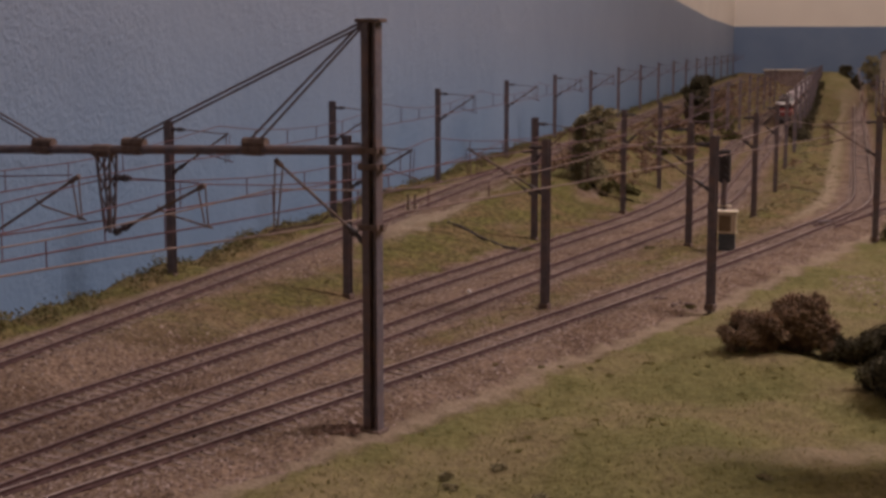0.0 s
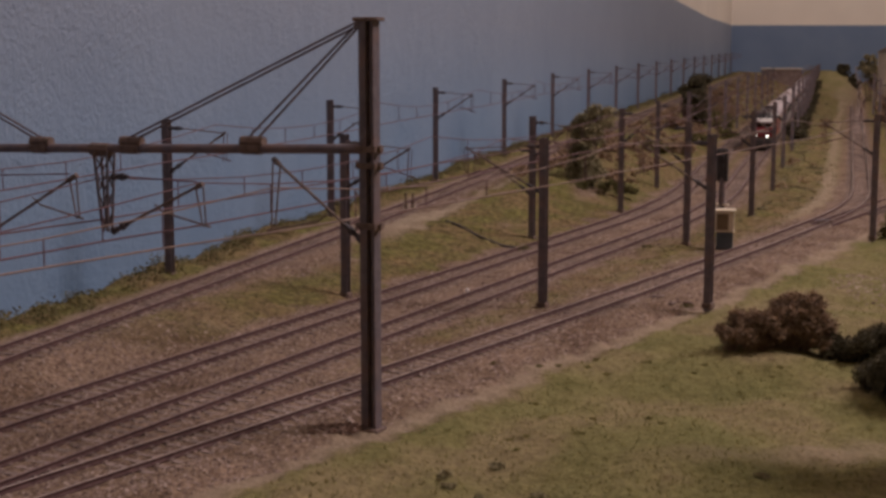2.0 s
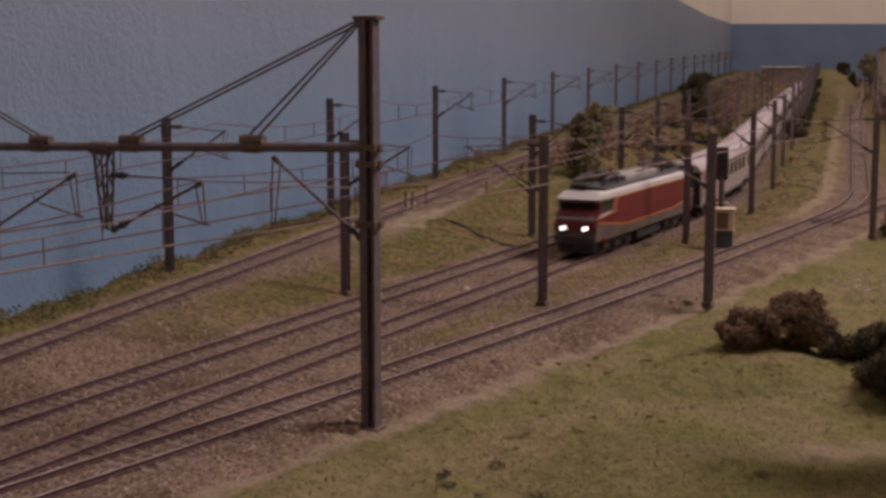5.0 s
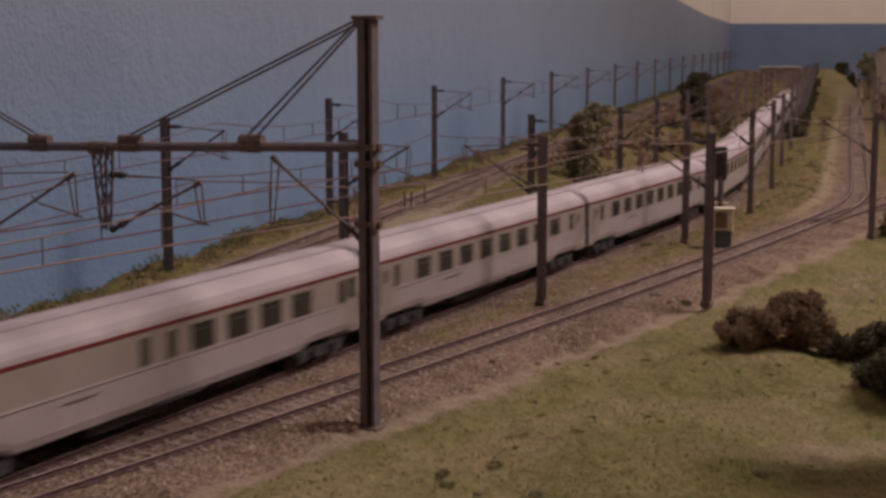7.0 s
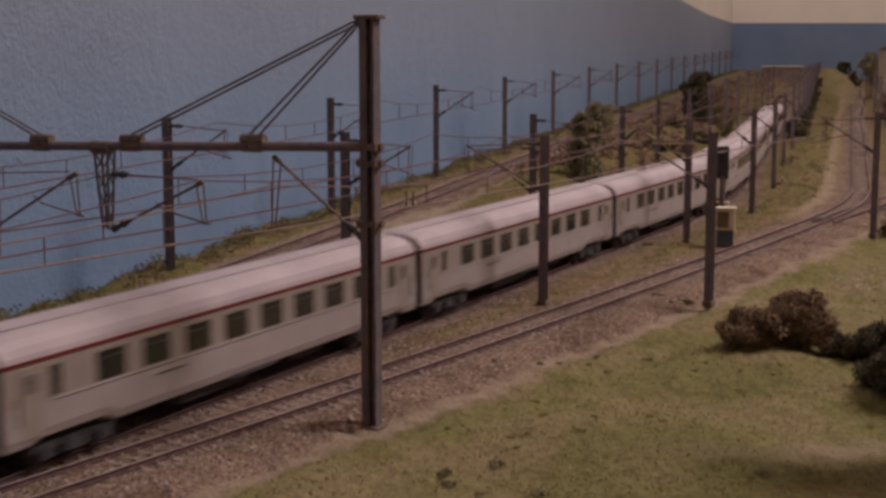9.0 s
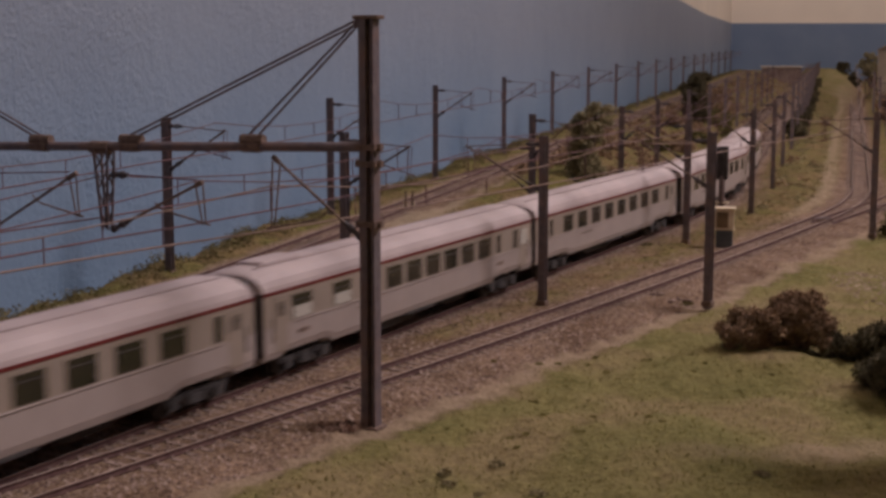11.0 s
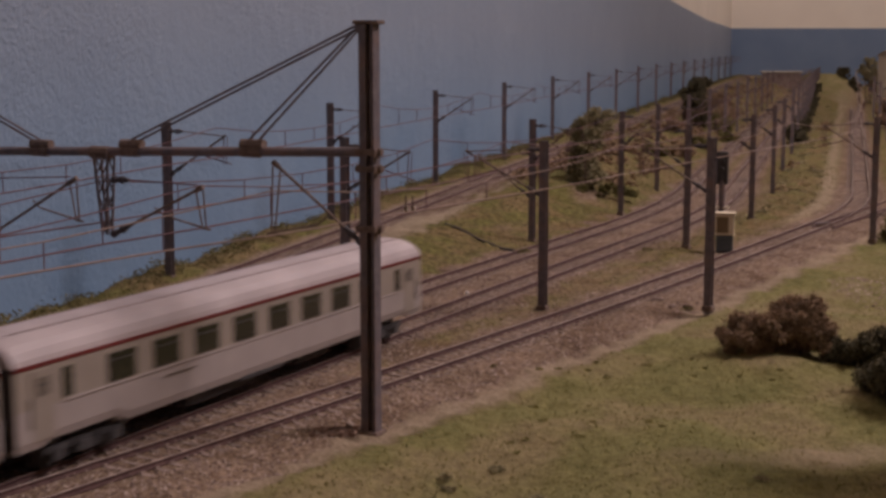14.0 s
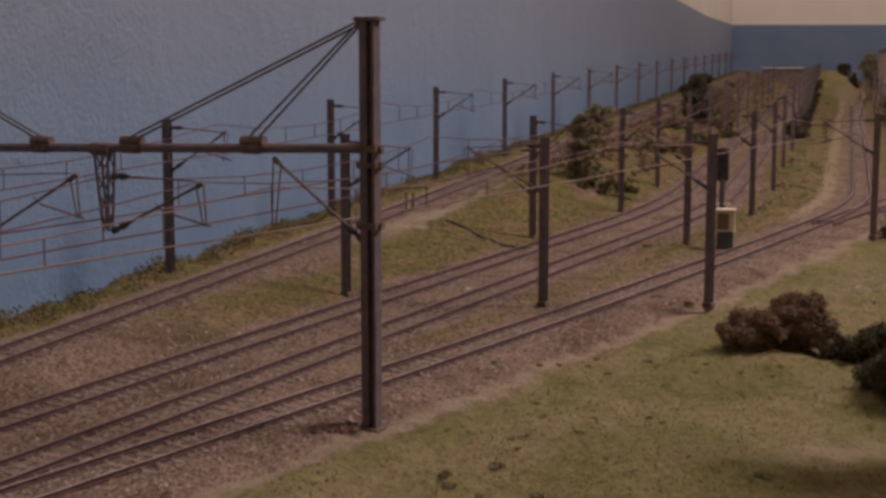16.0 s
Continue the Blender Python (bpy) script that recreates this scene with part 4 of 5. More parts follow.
def undergrowth():
    rng = np.random.RandomState(31)
    blobs = []
    while len(blobs) < 420:
        yy = 1.35 + 4.0 * rng.rand() ** 1.3
        xl, xr = float(xat(TRACK1, yy)) + 0.035, float(xat(TRACK2, yy)) - 0.045
        if rng.rand() < 0.06:
            xl, xr = float(xat(TRACK3, yy)) + 0.045, float(xat(TRACK3, yy)) + 0.085
        xx = rng.uniform(xl, max(xr, xl + 0.01))
        if yy > 3.0 and xx > float(xat(TRACK3, yy)):
            continue
        r = 0.005 + 0.010 * rng.rand() ** 2
        blobs.append((xx, yy, gz(xx, yy) + r * 0.15, r, r, r * (0.4 + 0.5 * rng.rand())))
    co, f = leaves(rng, 52000, blobs, 0.0017)
    mesh_np("undergrowth", co, f, M_BUSH, "stuff", "brownish scrub and heather on the hill between the lines")


undergrowth()


def bank_scrub():
    rng = np.random.RandomState(35)
    blobs = []
    while len(blobs) < 170:
        yy = 1.12 + 2.4 * rng.rand() ** 1.5
        xl, xr = float(xat(TRACK3, yy)) + 0.034, float(xat(TRACK4, yy)) - 0.042
        if xr < xl + 0.01:
            continue
        xx = rng.uniform(xl, xr)
        r = 0.003 + 0.006 * rng.rand() ** 2
        blobs.append((xx, yy, gz(xx, yy), r, r, r * (0.18 + 0.25 * rng.rand())))
    co, f = leaves(rng, 11000, blobs, 0.0011)
    mesh_np("bank_scrub", co, f, M_OLIVE, "stuff", "low olive scrub on the strip between the lines")


bank_scrub()


def scatter():
    rng = np.random.RandomState(21)
    # grass and dry blades
    for name, label, material, n, tall, key in (("grass", "short green static grass on the meadow", M_BLADE, 34000, 0.0009, 1), ("dry_grass", "dry olive grass between the tracks", M_DRYBLADE, 40000, 0.0013, 3)):
        x = rng.uniform(-0.35, 0.55, n * 3)
        y = 0.40 + 1.3 * rng.rand(n * 3) ** 1.4
        g = ground_z(x, y)
        ok = (g[key] > 0.25 + 0.6 * rng.rand(n * 3)) & (np.abs(x) < 0.05 + 0.36 * y)
        x, y, z = x[ok][:n], y[ok][:n], g[0][ok][:n]
        m = len(x)
        a = rng.rand(m) * 6.283
        hgt = tall * (0.5 + rng.rand(m))
        lean = rng.normal(size=(m, 2)) * hgt[:, None] * 0.55
        w = 0.00035
        co = np.stack([np.stack([x - w * np.cos(a), y - w * np.sin(a), z - 0.0004], 1), np.stack([x + w * np.cos(a), y + w * np.sin(a), z - 0.0004], 1),
                       np.stack([x + lean[:, 0], y + lean[:, 1], z + hgt], 1)], 1).reshape(-1, 3)
        mesh_np(name, co, np.arange(m * 3).reshape(-1, 3), material, "stuff", label)
    # ballast stones
    n = 60000
    x = rng.uniform(-0.35, 0.5, n * 3)
    y = 0.40 + 1.1 * rng.rand(n * 3) ** 1.5
    z, gr, sa, sc = ground_z(x, y)
    ok = (gr + sa * 0.8 + sc < 0.5 * rng.rand(n * 3) + 0.1) & (np.abs(x) < 0.05 + 0.36 * y)
    x, y, z = x[ok][:n], y[ok][:n], z[ok][:n]
    m = len(x)
    r = 0.0004 + 0.0006 * rng.rand(m) ** 2
    base = np.array([(1, 0, 0), (-0.6, 0.8, 0), (-0.5, -0.9, 0), (0.1, 0.1, 0.9)])
    jit = base[None] + rng.normal(size=(m, 4, 3)) * 0.28
    co = (np.stack([x, y, z + 0.0001], 1)[:, None] + jit * r[:, None, None]).reshape(-1, 3)
    i = np.arange(m)[:, None] * 4
    mesh_np("ballast", co, np.concatenate([i + np.array(t)[None] for t in ((0, 1, 3), (1, 2, 3), (2, 0, 3))]), M_STONE, "stuff", "pinkish brown crushed ballast stones round the tracks")


scatter()


def small_things():
    root = bmesh.new()
    pts = [(0.0023, 1.049), (0.012, 1.035), (0.026, 1.010), (0.042, 0.992), (0.057, 0.980)]
    for a, b in zip(pts, pts[1:]):
        rod(root, (*a, gz(*a) + 0.0008), (*b, gz(*b) + 0.0008), 0.0008, 6)
    tagged(finish(root, "cable", M_INS), "black cable lying on the grassy bank", "cable")
    bm = bmesh.new()
    bmesh.ops.create_icosphere(bm, subdivisions=2, radius=0.0016)
    for v in bm.verts:
        v.co *= 0.8 + 0.4 * noise.noise(v.co * 900)
    ob = tagged(finish(bm, "white_stone", mat("pale_stone", (0.6, 0.52, 0.46), (0.75, 0.66, 0.6), 500, 0.8)), "small pale stone in the ballast", "stone")
    ob.location = (0.0142, 0.808, gz(0.0142, 0.808) + 0.001)
    for x, y in ((0.135, 0.781), (0.127, 0.776), (0.121, 0.790)):
        bm = bmesh.new()
        box(bm, 0, 0, 0, 0.009, 0.0022, 0.0016)
        bmesh.ops.bevel(bm, geom=bm.edges[:], offset=0.0004, segments=1, affect="EDGES")
        ob = tagged(finish(bm, "scrap_sleeper", M_BROWN), "discarded brown sleeper piece on sand", "sleeper", "scrap by the branch")
        ob.matrix_world = pose(x, y, gz(x, y) + 0.0006, 3, 4, x * 9000 % 180)
    pm = tagged(new("point_machine"), "dark brown point machine box between the rails", "point machine")
    boxpart("case", (0, 0, 0.001, 0.016, 0.0045, 0.0030), M_BROWN, pm, "", 0.0006)
    boxpart("lid", (0, 0, 0.0028, 0.013, 0.0040, 0.0008), M_STEEL, pm, "", 0.0002)
    pm.matrix_world = pose(0.3035, 1.130, -0.0022, 0, 0, 8)
    for x, y in ((-0.0290, 1.125), (-0.0235, 1.118)):
        post = tagged(new("marker_post"), "small whitish marker post beside the wall track", "marker post", "marker posts")
        boxpart("stake", (0, 0, 0.006, 0.0012, 0.0012, 0.0150), M_BROWN, post)
        boxpart("sign_plate", (0, 0, 0.0035, 0.0034, 0.0010, 0.0045), M_CREAM, post, "pale plate", 0.0002)
        post.matrix_world = pose(x, y, gz(x, y), 0, 0, -15)
    rng = np.random.RandomState(77)
    n = 700
    ang, rad = rng.rand(n) * 6.283, np.sqrt(rng.rand(n))
    px, py = 0.262 + 0.030 * rad * np.cos(ang), 0.835 + 0.055 * rad * np.sin(ang)
    pz = ground_z(px, py)[0]
    tet = np.array([(1, 0, -0.2), (-0.6, 0.8, -0.2), (-0.5, -0.9, -0.2), (0.1, 0.1, 0.8)])[None] + rng.normal(size=(n, 4, 3)) * 0.25
    co = (np.stack([px, py, pz], 1)[:, None] + tet * (0.0005 + 0.0008 * rng.rand(n) ** 2)[:, None, None]).reshape(-1, 3)
    ii = np.arange(n)[:, None] * 4
    mesh_np("rubble", co, np.concatenate([ii + np.array(t)[None] for t in ((0, 1, 3), (1, 2, 3), (2, 0, 3))]), M_STONE, "stuff", "pale pinkish rubble on the meadow's bank")
    # far buildings
    shed = tagged(new("goods_shed"), "low pinkish brown shed far down the line", "shed")
    m1 = mat("shed_wall", (0.20, 0.14, 0.12), (0.27, 0.20, 0.17), 60, 0.9)
    boxpart("wall", (0, 0, 0.030, 0.145, 0.09, 0.060), m1, shed, "", 0.001)
    boxpart("roof", (0, 0, 0.0620, 0.155, 0.10, 0.005), mat("shed_roof", (0.46, 0.40, 0.32), (0.52, 0.45, 0.37), 60, 0.9), shed, "", 0.001)
    shed.matrix_world = pose(1.30, 5.5, 0.002, 0, 0, -10)
    house = tagged(new("house"), "pale rendered house behind bare trees", "house")
    boxpart("wall", (0, 0, 0.062, 0.12, 0.10, 0.124), mat("house_render", (0.58, 0.51, 0.45), (0.66, 0.59, 0.53), 60, 0.9), house, "", 0.001)
    bm = bmesh.new()
    a = [bm.verts.new(p) for p in ((-0.065, -0.056, 0.124), (-0.065, 0.056, 0.124), (-0.065, 0, 0.138))]
    b = [bm.verts.new(p) for p in ((0.065, -0.056, 0.124), (0.065, 0.056, 0.124), (0.065, 0, 0.138))]
    bm.faces.new(a)
    bm.faces.new(b[::-1])
    for i in range(3):
        bm.faces.new((a[i], b[i], b[(i + 1) % 3], a[(i + 1) % 3]))
    bmesh.ops.recalc_face_normals(bm, faces=bm.faces[:])
    part("roof", bm, mat("house_roof", (0.30, 0.25, 0.22), (0.38, 0.32, 0.28), 60, 0.9), house)
    for k in range(2):
        boxpart("window", (-0.03 + k * 0.05, -0.051, 0.08, 0.018, 0.002, 0.026), M_DARKGREY, house)
    house.matrix_world = pose(1.186, 3.65, 0.004, 0, 0, 8)


small_things()

# ---------------------------------------------------------------- train
COACH_L, PITCH, LOCO_L = 0.2800, 0.2870, 0.222


def coach_section(bm, prof, y0, y1, nose=0.0):
    """Extrudes the half section prof [(x, z), ...] mirrored, between y0 and y1."""
    full = prof + [(-x, z) for x, z in prof[::-1]]
    a = [bm.verts.new((x, y0, z)) for x, z in full]
    b = [bm.verts.new((x, y1, z)) for x, z in full]
    n = len(full)
    for i in range(n):
        bm.faces.new((a[i], a[(i + 1) % n], b[(i + 1) % n], b[i]))
    bm.faces.new(a[::-1])
    bm.faces.new(b)
    bmesh.ops.recalc_face_normals(bm, faces=bm.faces[:])


def wheelset(parent, y, r=0.0053):
    bm = bmesh.new()
    rod(bm, (-0.011, y, r), (0.011, y, r), 0.0010, 6)
    for sx in (-1, 1):
        rod(bm, (sx * 0.0070, y, r), (sx * 0.0094, y, r), r, 18)
        rod(bm, (sx * 0.0066, y, r), (sx * 0.0071, y, r), r * 1.1, 18)
    part("wheelset", bm, M_DARKGREY, parent)


def bogie(parent, y, base=0.029, axles=2):
    bm = bmesh.new()
    for sx in (-1, 1):
        box(bm, sx * 0.0125, y, 0.0072, 0.0016, base + 0.012, 0.0022)
        for k in range(axles):
            ya = y + (k - (axles - 1) / 2) * base / max(1, axles - 1)
            box(bm, sx * 0.0132, ya, 0.0056, 0.0022, 0.0058, 0.0044)
        box(bm, sx * 0.0132, y, 0.0050, 0.0018, 0.008, 0.0030)
        for dy in (-0.006, 0.006):
            rod(bm, (sx * 0.0136, y + dy, 0.0042), (sx * 0.0136, y + dy, 0.0085), 0.0013, 8)
    box(bm, 0, y, 0.0075, 0.022, 0.010, 0.0025)
    b = part("bogie", bm, M_DARKGREY, parent)
    for k in range(axles):
        wheelset(b, y + (k - (axles - 1) / 2) * base / max(1, axles - 1))
    return b


def coach(name, label, windows, narrow, blinds=(), hump=False, plates=(), door_glass=None, rear_blind=False):
    root = tagged(new(name), label, "railway coach", "coaches of the train")
    h = COACH_L / 2
    # lower side with its turn-under, cut away above the bogies
    bm = bmesh.new()
    cuts = [(-h, -h + 0.012, 0.0100), (-h + 0.017, -h + 0.049, 0.0116), (-h + 0.055, h - 0.055, 0.0092), (h - 0.049, h - 0.017, 0.0116), (h - 0.012, h, 0.0100)]
    ring = []
    for k, (a, b, lo) in enumerate(cuts):
        for y in (a, b):
            ring.append([bm.verts.new((x, y, z)) for x, z in ((0.0155, lo), (0.0163, lo + 0.003), (0.0163, 0.0232), (-0.0163, 0.0232), (-0.0163, lo + 0.003), (-0.0155, lo))])
    for u, v in zip(ring, ring[1:]):
        for i in range(6):
            bm.faces.new((u[i], u[(i + 1) % 6], v[(i + 1) % 6], v[i]))
    bm.faces.new(ring[0][::-1])
    bm.faces.new(ring[-1])
    bmesh.ops.recalc_face_normals(bm, faces=bm.faces[:])
    part("lower_body", bm, M_SILVER, root, "light silver-grey lower side")
    bm = bmesh.new()
    coach_section(bm, [(0.0161, 0.0232), (0.0160, 0.0352), (0.0159, 0.0366)], -h, h)
    part("window_band", bm, M_BAND, root, "beige-grey window band")
    bm = bmesh.new()
    coach_section(bm, [(0.01625, 0.0364), (0.01620, 0.0377)], -h + 0.0004, h - 0.0004)
    part("red_line", bm, M_REDLINE, root, "dark red cantrail stripe")
    bm = bmesh.new()
    roof = [(0.0160, 0.0376), (0.0156, 0.0395), (0.0143, 0.0420), (0.0120, 0.0441), (0.0085, 0.0456), (0.0045, 0.0463), (0.0008, 0.0465)]
    coach_section(bm, roof, -h + 0.010, h - 0.010)
    for sgn in (-1, 1):
        full = [(x, z) for x, z in roof] + [(-x, z) for x, z in roof[::-1]]
        rings = []
        for k, (dy, sc) in enumerate(((0.010, 1.0), (0.0045, 0.965), (0.0015, 0.90), (0.0, 0.80))):
            rings.append([bm.verts.new((x * (0.97 + 0.03 * sc), sgn * (h - dy), 0.0376 + (z - 0.0376) * sc)) for x, z in full])
        for a, b in zip(rings, rings[1:]):
            for i in range(len(full)):
                j = (i + 1) % len(full)
                bm.faces.new((a[i], a[j], b[j], b[i]))
        bm.faces.new(rings[-1])
    bmesh.ops.recalc_face_normals(bm, faces=bm.faces[:])
    r = part("roof", bm, M_ROOF, root, "pale grey rounded roof")
    for sgn in (-1, 1):
        bm = bmesh.new()
        rod(bm, (sgn * 0.0060, -h + 0.008, 0.0460), (sgn * 0.0060, h - 0.008, 0.0460), 0.00050, 5)
        part("roof_rib", bm, M_RIB, r, "dirty longitudinal roof seam")
    if hump:
        boxpart("roof_hump", (0, 0.110, 0.0468, 0.012, 0.030, 0.0022), M_ROOF, r, "", 0.0008)
    for sgn in (-1, 1):
        for k, y in enumerate(windows):
            bm = bmesh.new()
            box(bm, sgn * 0.01612, y, 0.0294, 0.0003, 0.0152, 0.0106)
            w = part("window", bm, M_GLASS, root)
            boxpart("window_frame", (sgn * 0.01618, y, 0.0344, 0.0003, 0.0150, 0.0005), M_BAND, w)
            boxpart("window_bar", (sgn * 0.01618, y, 0.0316, 0.0004, 0.0152, 0.0004), M_DARKGREY, w)
            if k in blinds:
                boxpart("blind", (sgn * 0.01635, y, 0.0268, 0.0002, 0.0142, 0.0050), M_CURTAIN, w, "lowered pale blind")
        for y in narrow:
            boxpart("narrow_window", (sgn * 0.01612, y, 0.0292, 0.0003, 0.0048, 0.0100), M_GLASS, root)
        for e in (-1, 1):
            d = boxpart("door", (sgn * 0.01618, e * (h - 0.0125), 0.0240, 0.0004, 0.0105, 0.0230), M_BAND, root, "grey folding door", 0.0001)
            boxpart("door_window", (sgn * 0.01636, e * (h - 0.0125), 0.0300, 0.0003, 0.0060, 0.0060 if door_glass is None else 0.0090), door_glass or M_LGREY, d)
            if rear_blind and e < 0:
                boxpart("blind", (sgn * 0.01660, e * (h - 0.0125), 0.0296, 0.0002, 0.0095, 0.0085), M_CURTAIN, d, "lowered pale blind")
            boxpart("door_window_bar", (sgn * 0.01655, e * (h - 0.0125), 0.0306, 0.0002, 0.0060, 0.0004), M_DARKGREY, d)
            boxpart("handrail", (sgn * 0.0166, e * (h - 0.0063), 0.022, 0.0004, 0.0004, 0.010), M_DARKGREY, d)
        for y in plates:
            boxpart("side_plate", (sgn * 0.01640, y, 0.0185, 0.0003, 0.0080, 0.0016), M_BROWN, root, "small brown plate")
        boxpart("waist_ledge", (sgn * 0.01635, 0, 0.0233, 0.0007, COACH_L - 0.044, 0.0006), M_SILVER, root, "thin pale waist ledge", 0.0001)
        boxpart("skirt_step", (sgn * 0.0150, 0, 0.0095, 0.0012, 0.030, 0.0030), M_DARKGREY, root)
        boxpart("lettering_bar", (sgn * 0.01642, 0.055, 0.0200, 0.0002, 0.018, 0.0008), M_LGREY, root, "unreadable grey lettering")
    for e in (-1, 1):
        boxpart("gangway", (0, e * (h + 0.0016), 0.0270, 0.0200, 0.0034, 0.0320), M_BLACK, root, "black rubber gangway bellows", 0.0006)
        boxpart("end_wall", (0, e * (h + 0.0002), 0.0245, 0.0306, 0.0008, 0.0260), M_BLACK, root)
        bogie(root, e * (h - 0.036))
        for sx in (-1, 1):
            bm = bmesh.new()
            rod(bm, (sx * 0.0100, e * h, 0.0122), (sx * 0.0100, e * (h + 0.0016), 0.0122), 0.0020, 10)
            part("buffer", bm, M_BLACK, root)
    boxpart("underframe_box", (0, 0.022, 0.0075, 0.024, 0.046, 0.0070), M_BLACK, root, "", 0.0006)
    boxpart("underframe_box", (0, -0.045, 0.0080, 0.024, 0.026, 0.0060), M_BLACK, root, "", 0.0006)
    return root


WIN = [(i - 3.5) * 0.0250 for i in range(8)]


def loco():
    root = tagged(new("electric_locomotive"), "red, orange and grey electric locomotive with raked cab fronts", "locomotive")
    h = LOCO_L / 2

    def shape(prof, name, material, label="", inset=0.0):
        """A long body: prof is a half section, the ends follow the broken nose."""
        bm = bmesh.new()
        full = prof + [(-x, z) for x, z in prof[::-1]]

        def nose(z):
            # the windscreen leans forward at its top; the nose stands out below it
            if z <= 0.019:
                return h - 0.001 * (0.019 - z) / 0.01
            if z <= 0.0265:
                return h - 0.0005 - (z - 0.019) * 0.35
            if z <= 0.0375:
                return h - 0.013 + (z - 0.0265) * 0.80
            return h - 0.0045 - (z - 0.0375) * 1.4
        tp = 0.86
        rings = [[bm.verts.new((x * tp, -(nose(z) - inset), z)) for x, z in full],
                 [bm.verts.new((x, -(h - 0.030), z)) for x, z in full],
                 [bm.verts.new((x, (h - 0.030), z)) for x, z in full],
                 [bm.verts.new((x * tp, nose(z) - inset, z)) for x, z in full]]
        n = len(full)
        for a, b in zip(rings, rings[1:]):
            for i in range(n):
                bm.faces.new((a[i], a[(i + 1) % n], b[(i + 1) % n], b[i]))
        bm.faces.new(rings[0][::-1])
        bm.faces.new(rings[-1])
        bmesh.ops.recalc_face_normals(bm, faces=bm.faces[:])
        return part(name, bm, material, root, label)

    shape([(0.0166, 0.0104), (0.0169, 0.0116), (0.0169, 0.0172)], "lower_body", M_LGREY, "grey lower body")
    shape([(0.0169, 0.0172), (0.0169, 0.0190), (0.0169, 0.0265)], "middle_body", M_LRED, "dark red body side")
    shape([(0.0169, 0.0265), (0.0166, 0.0320), (0.0164, 0.0375)], "upper_body", M_LRED, "dark red upper body side")
    shape([(0.0165, 0.0375), (0.0160, 0.0405), (0.0135, 0.0422)], "cantrail", M_LWHITE, "light grey roof edge")
    bm = bmesh.new()
    coach_section(bm, [(0.0132, 0.0420), (0.0128, 0.0432), (0.0100, 0.0440), (0.001, 0.0444)], -h + 0.022, h - 0.022)
    part("roof", bm, M_DARKGREY, root, "dark weathered roof")
    boxpart("roof_housing", (0, 0.000, 0.0455, 0.018, 0.070, 0.0052), M_LROOF, root, "pale grey roof housing", 0.0012)
    for y in (-0.095, -0.042, 0.040, 0.092):
        boxpart("roof_vent", (0.003, y, 0.0452, 0.012, 0.009, 0.0030), M_BLACK, root, "dark roof vent", 0.0006)
    boxpart("fan_housing", (0, -0.088, 0.0448, 0.015, 0.016, 0.0034), M_LGREY, root, "grey roof fan housing", 0.001)
    boxpart("fan_housing", (0.001, -0.046, 0.0446, 0.013, 0.010, 0.0030), M_LGREY, root, "grey roof fan housing", 0.001)
    for e in (-1, 1):
        # the folded current collector
        p = e * 0.066
        bm = bmesh.new()
        rod(bm, (-0.008, p - 0.018, 0.0480), (0.008, p - 0.018, 0.0480), 0.0010, 6)
        pan = part("pantograph", bm, M_INS, root, "folded dark pantograph")

        def bar(name, a, b):
            bm2 = bmesh.new()
            rod(bm2, a, b, 0.0009, 6)
            part(name, bm2, M_INS, pan)

        for sx in (-1, 1):
            bar("lower_arm", (sx * 0.006, p - 0.016, 0.0475), (sx * 0.0095, p + 0.016, 0.0490))
            bar("upper_arm", (sx * 0.0095, p + 0.016, 0.0490), (sx * 0.008, p - 0.012, 0.0505))
            for q in (p - 0.018, p + 0.012):
                b2 = bmesh.new()
                insulator(b2, (sx * 0.007, q, 0.0436), (sx * 0.007, q, 0.0482), 0.0011)
                part("roof_insulator", b2, M_INS, root)
        for dy in (-0.0135, -0.0105):
            bar("collector_bar", (-0.010, p + dy, 0.0508), (0.010, p + dy, 0.0508))
        # cab glazing and nose
        bm = bmesh.new()
        box(bm, 0, 0, 0, 0.0262, 0.0008, 0.0092)
        w = part("windscreen", bm, M_BLACK, root, "black raked windscreen")
        w.matrix_local = Matrix.Translation((0, e * (h - 0.0078), 0.0322)) @ Matrix.Rotation(-e * math.atan(0.80), 4, "X")
        for sx in (-1, 1):
            g = boxpart("windscreen_pane", (sx * 0.0063, e * 0.0006, 0.0002, 0.0110, 0.0004, 0.0072), M_GLASS, w)
        boxpart("nose_band", (0, e * (h - 0.0022), 0.0250, 0.0268, 0.0020, 0.0018), M_LROOF, root, "pinkish grey nose band", 0.0004)
        boxpart("nose_panel", (0, e * (h - 0.0004), 0.0205, 0.0262, 0.0016, 0.0050), M_LRED, root, "", 0.0004)
        boxpart("buffer_beam", (0, e * (h - 0.0012), 0.0110, 0.0272, 0.0040, 0.0052), M_BLACK, root, "", 0.0006)
        boxpart("plough", (0, e * (h - 0.004), 0.0055, 0.0260, 0.0030, 0.0060), M_BLACK, root, "", 0.0006)
        for sx in (-1, 1):
            bm = bmesh.new()
            rod(bm, (sx * 0.0102, e * h, 0.0122), (sx * 0.0102, e * (h + 0.0050), 0.0122), 0.0012, 10)
            rod(bm, (sx * 0.0102, e * (h + 0.0045), 0.0122), (sx * 0.0102, e * (h + 0.0055), 0.0122), 0.0026, 14)
            part("buffer", bm, M_BLACK, root)
            bm = bmesh.new()
            rod(bm, (sx * 0.0076, e * (h - 0.0002), 0.0192), (sx * 0.0076, e * (h + 0.0010), 0.0192), 0.0019, 14)
            hl = part("headlight", bm, M_BLACK, root)
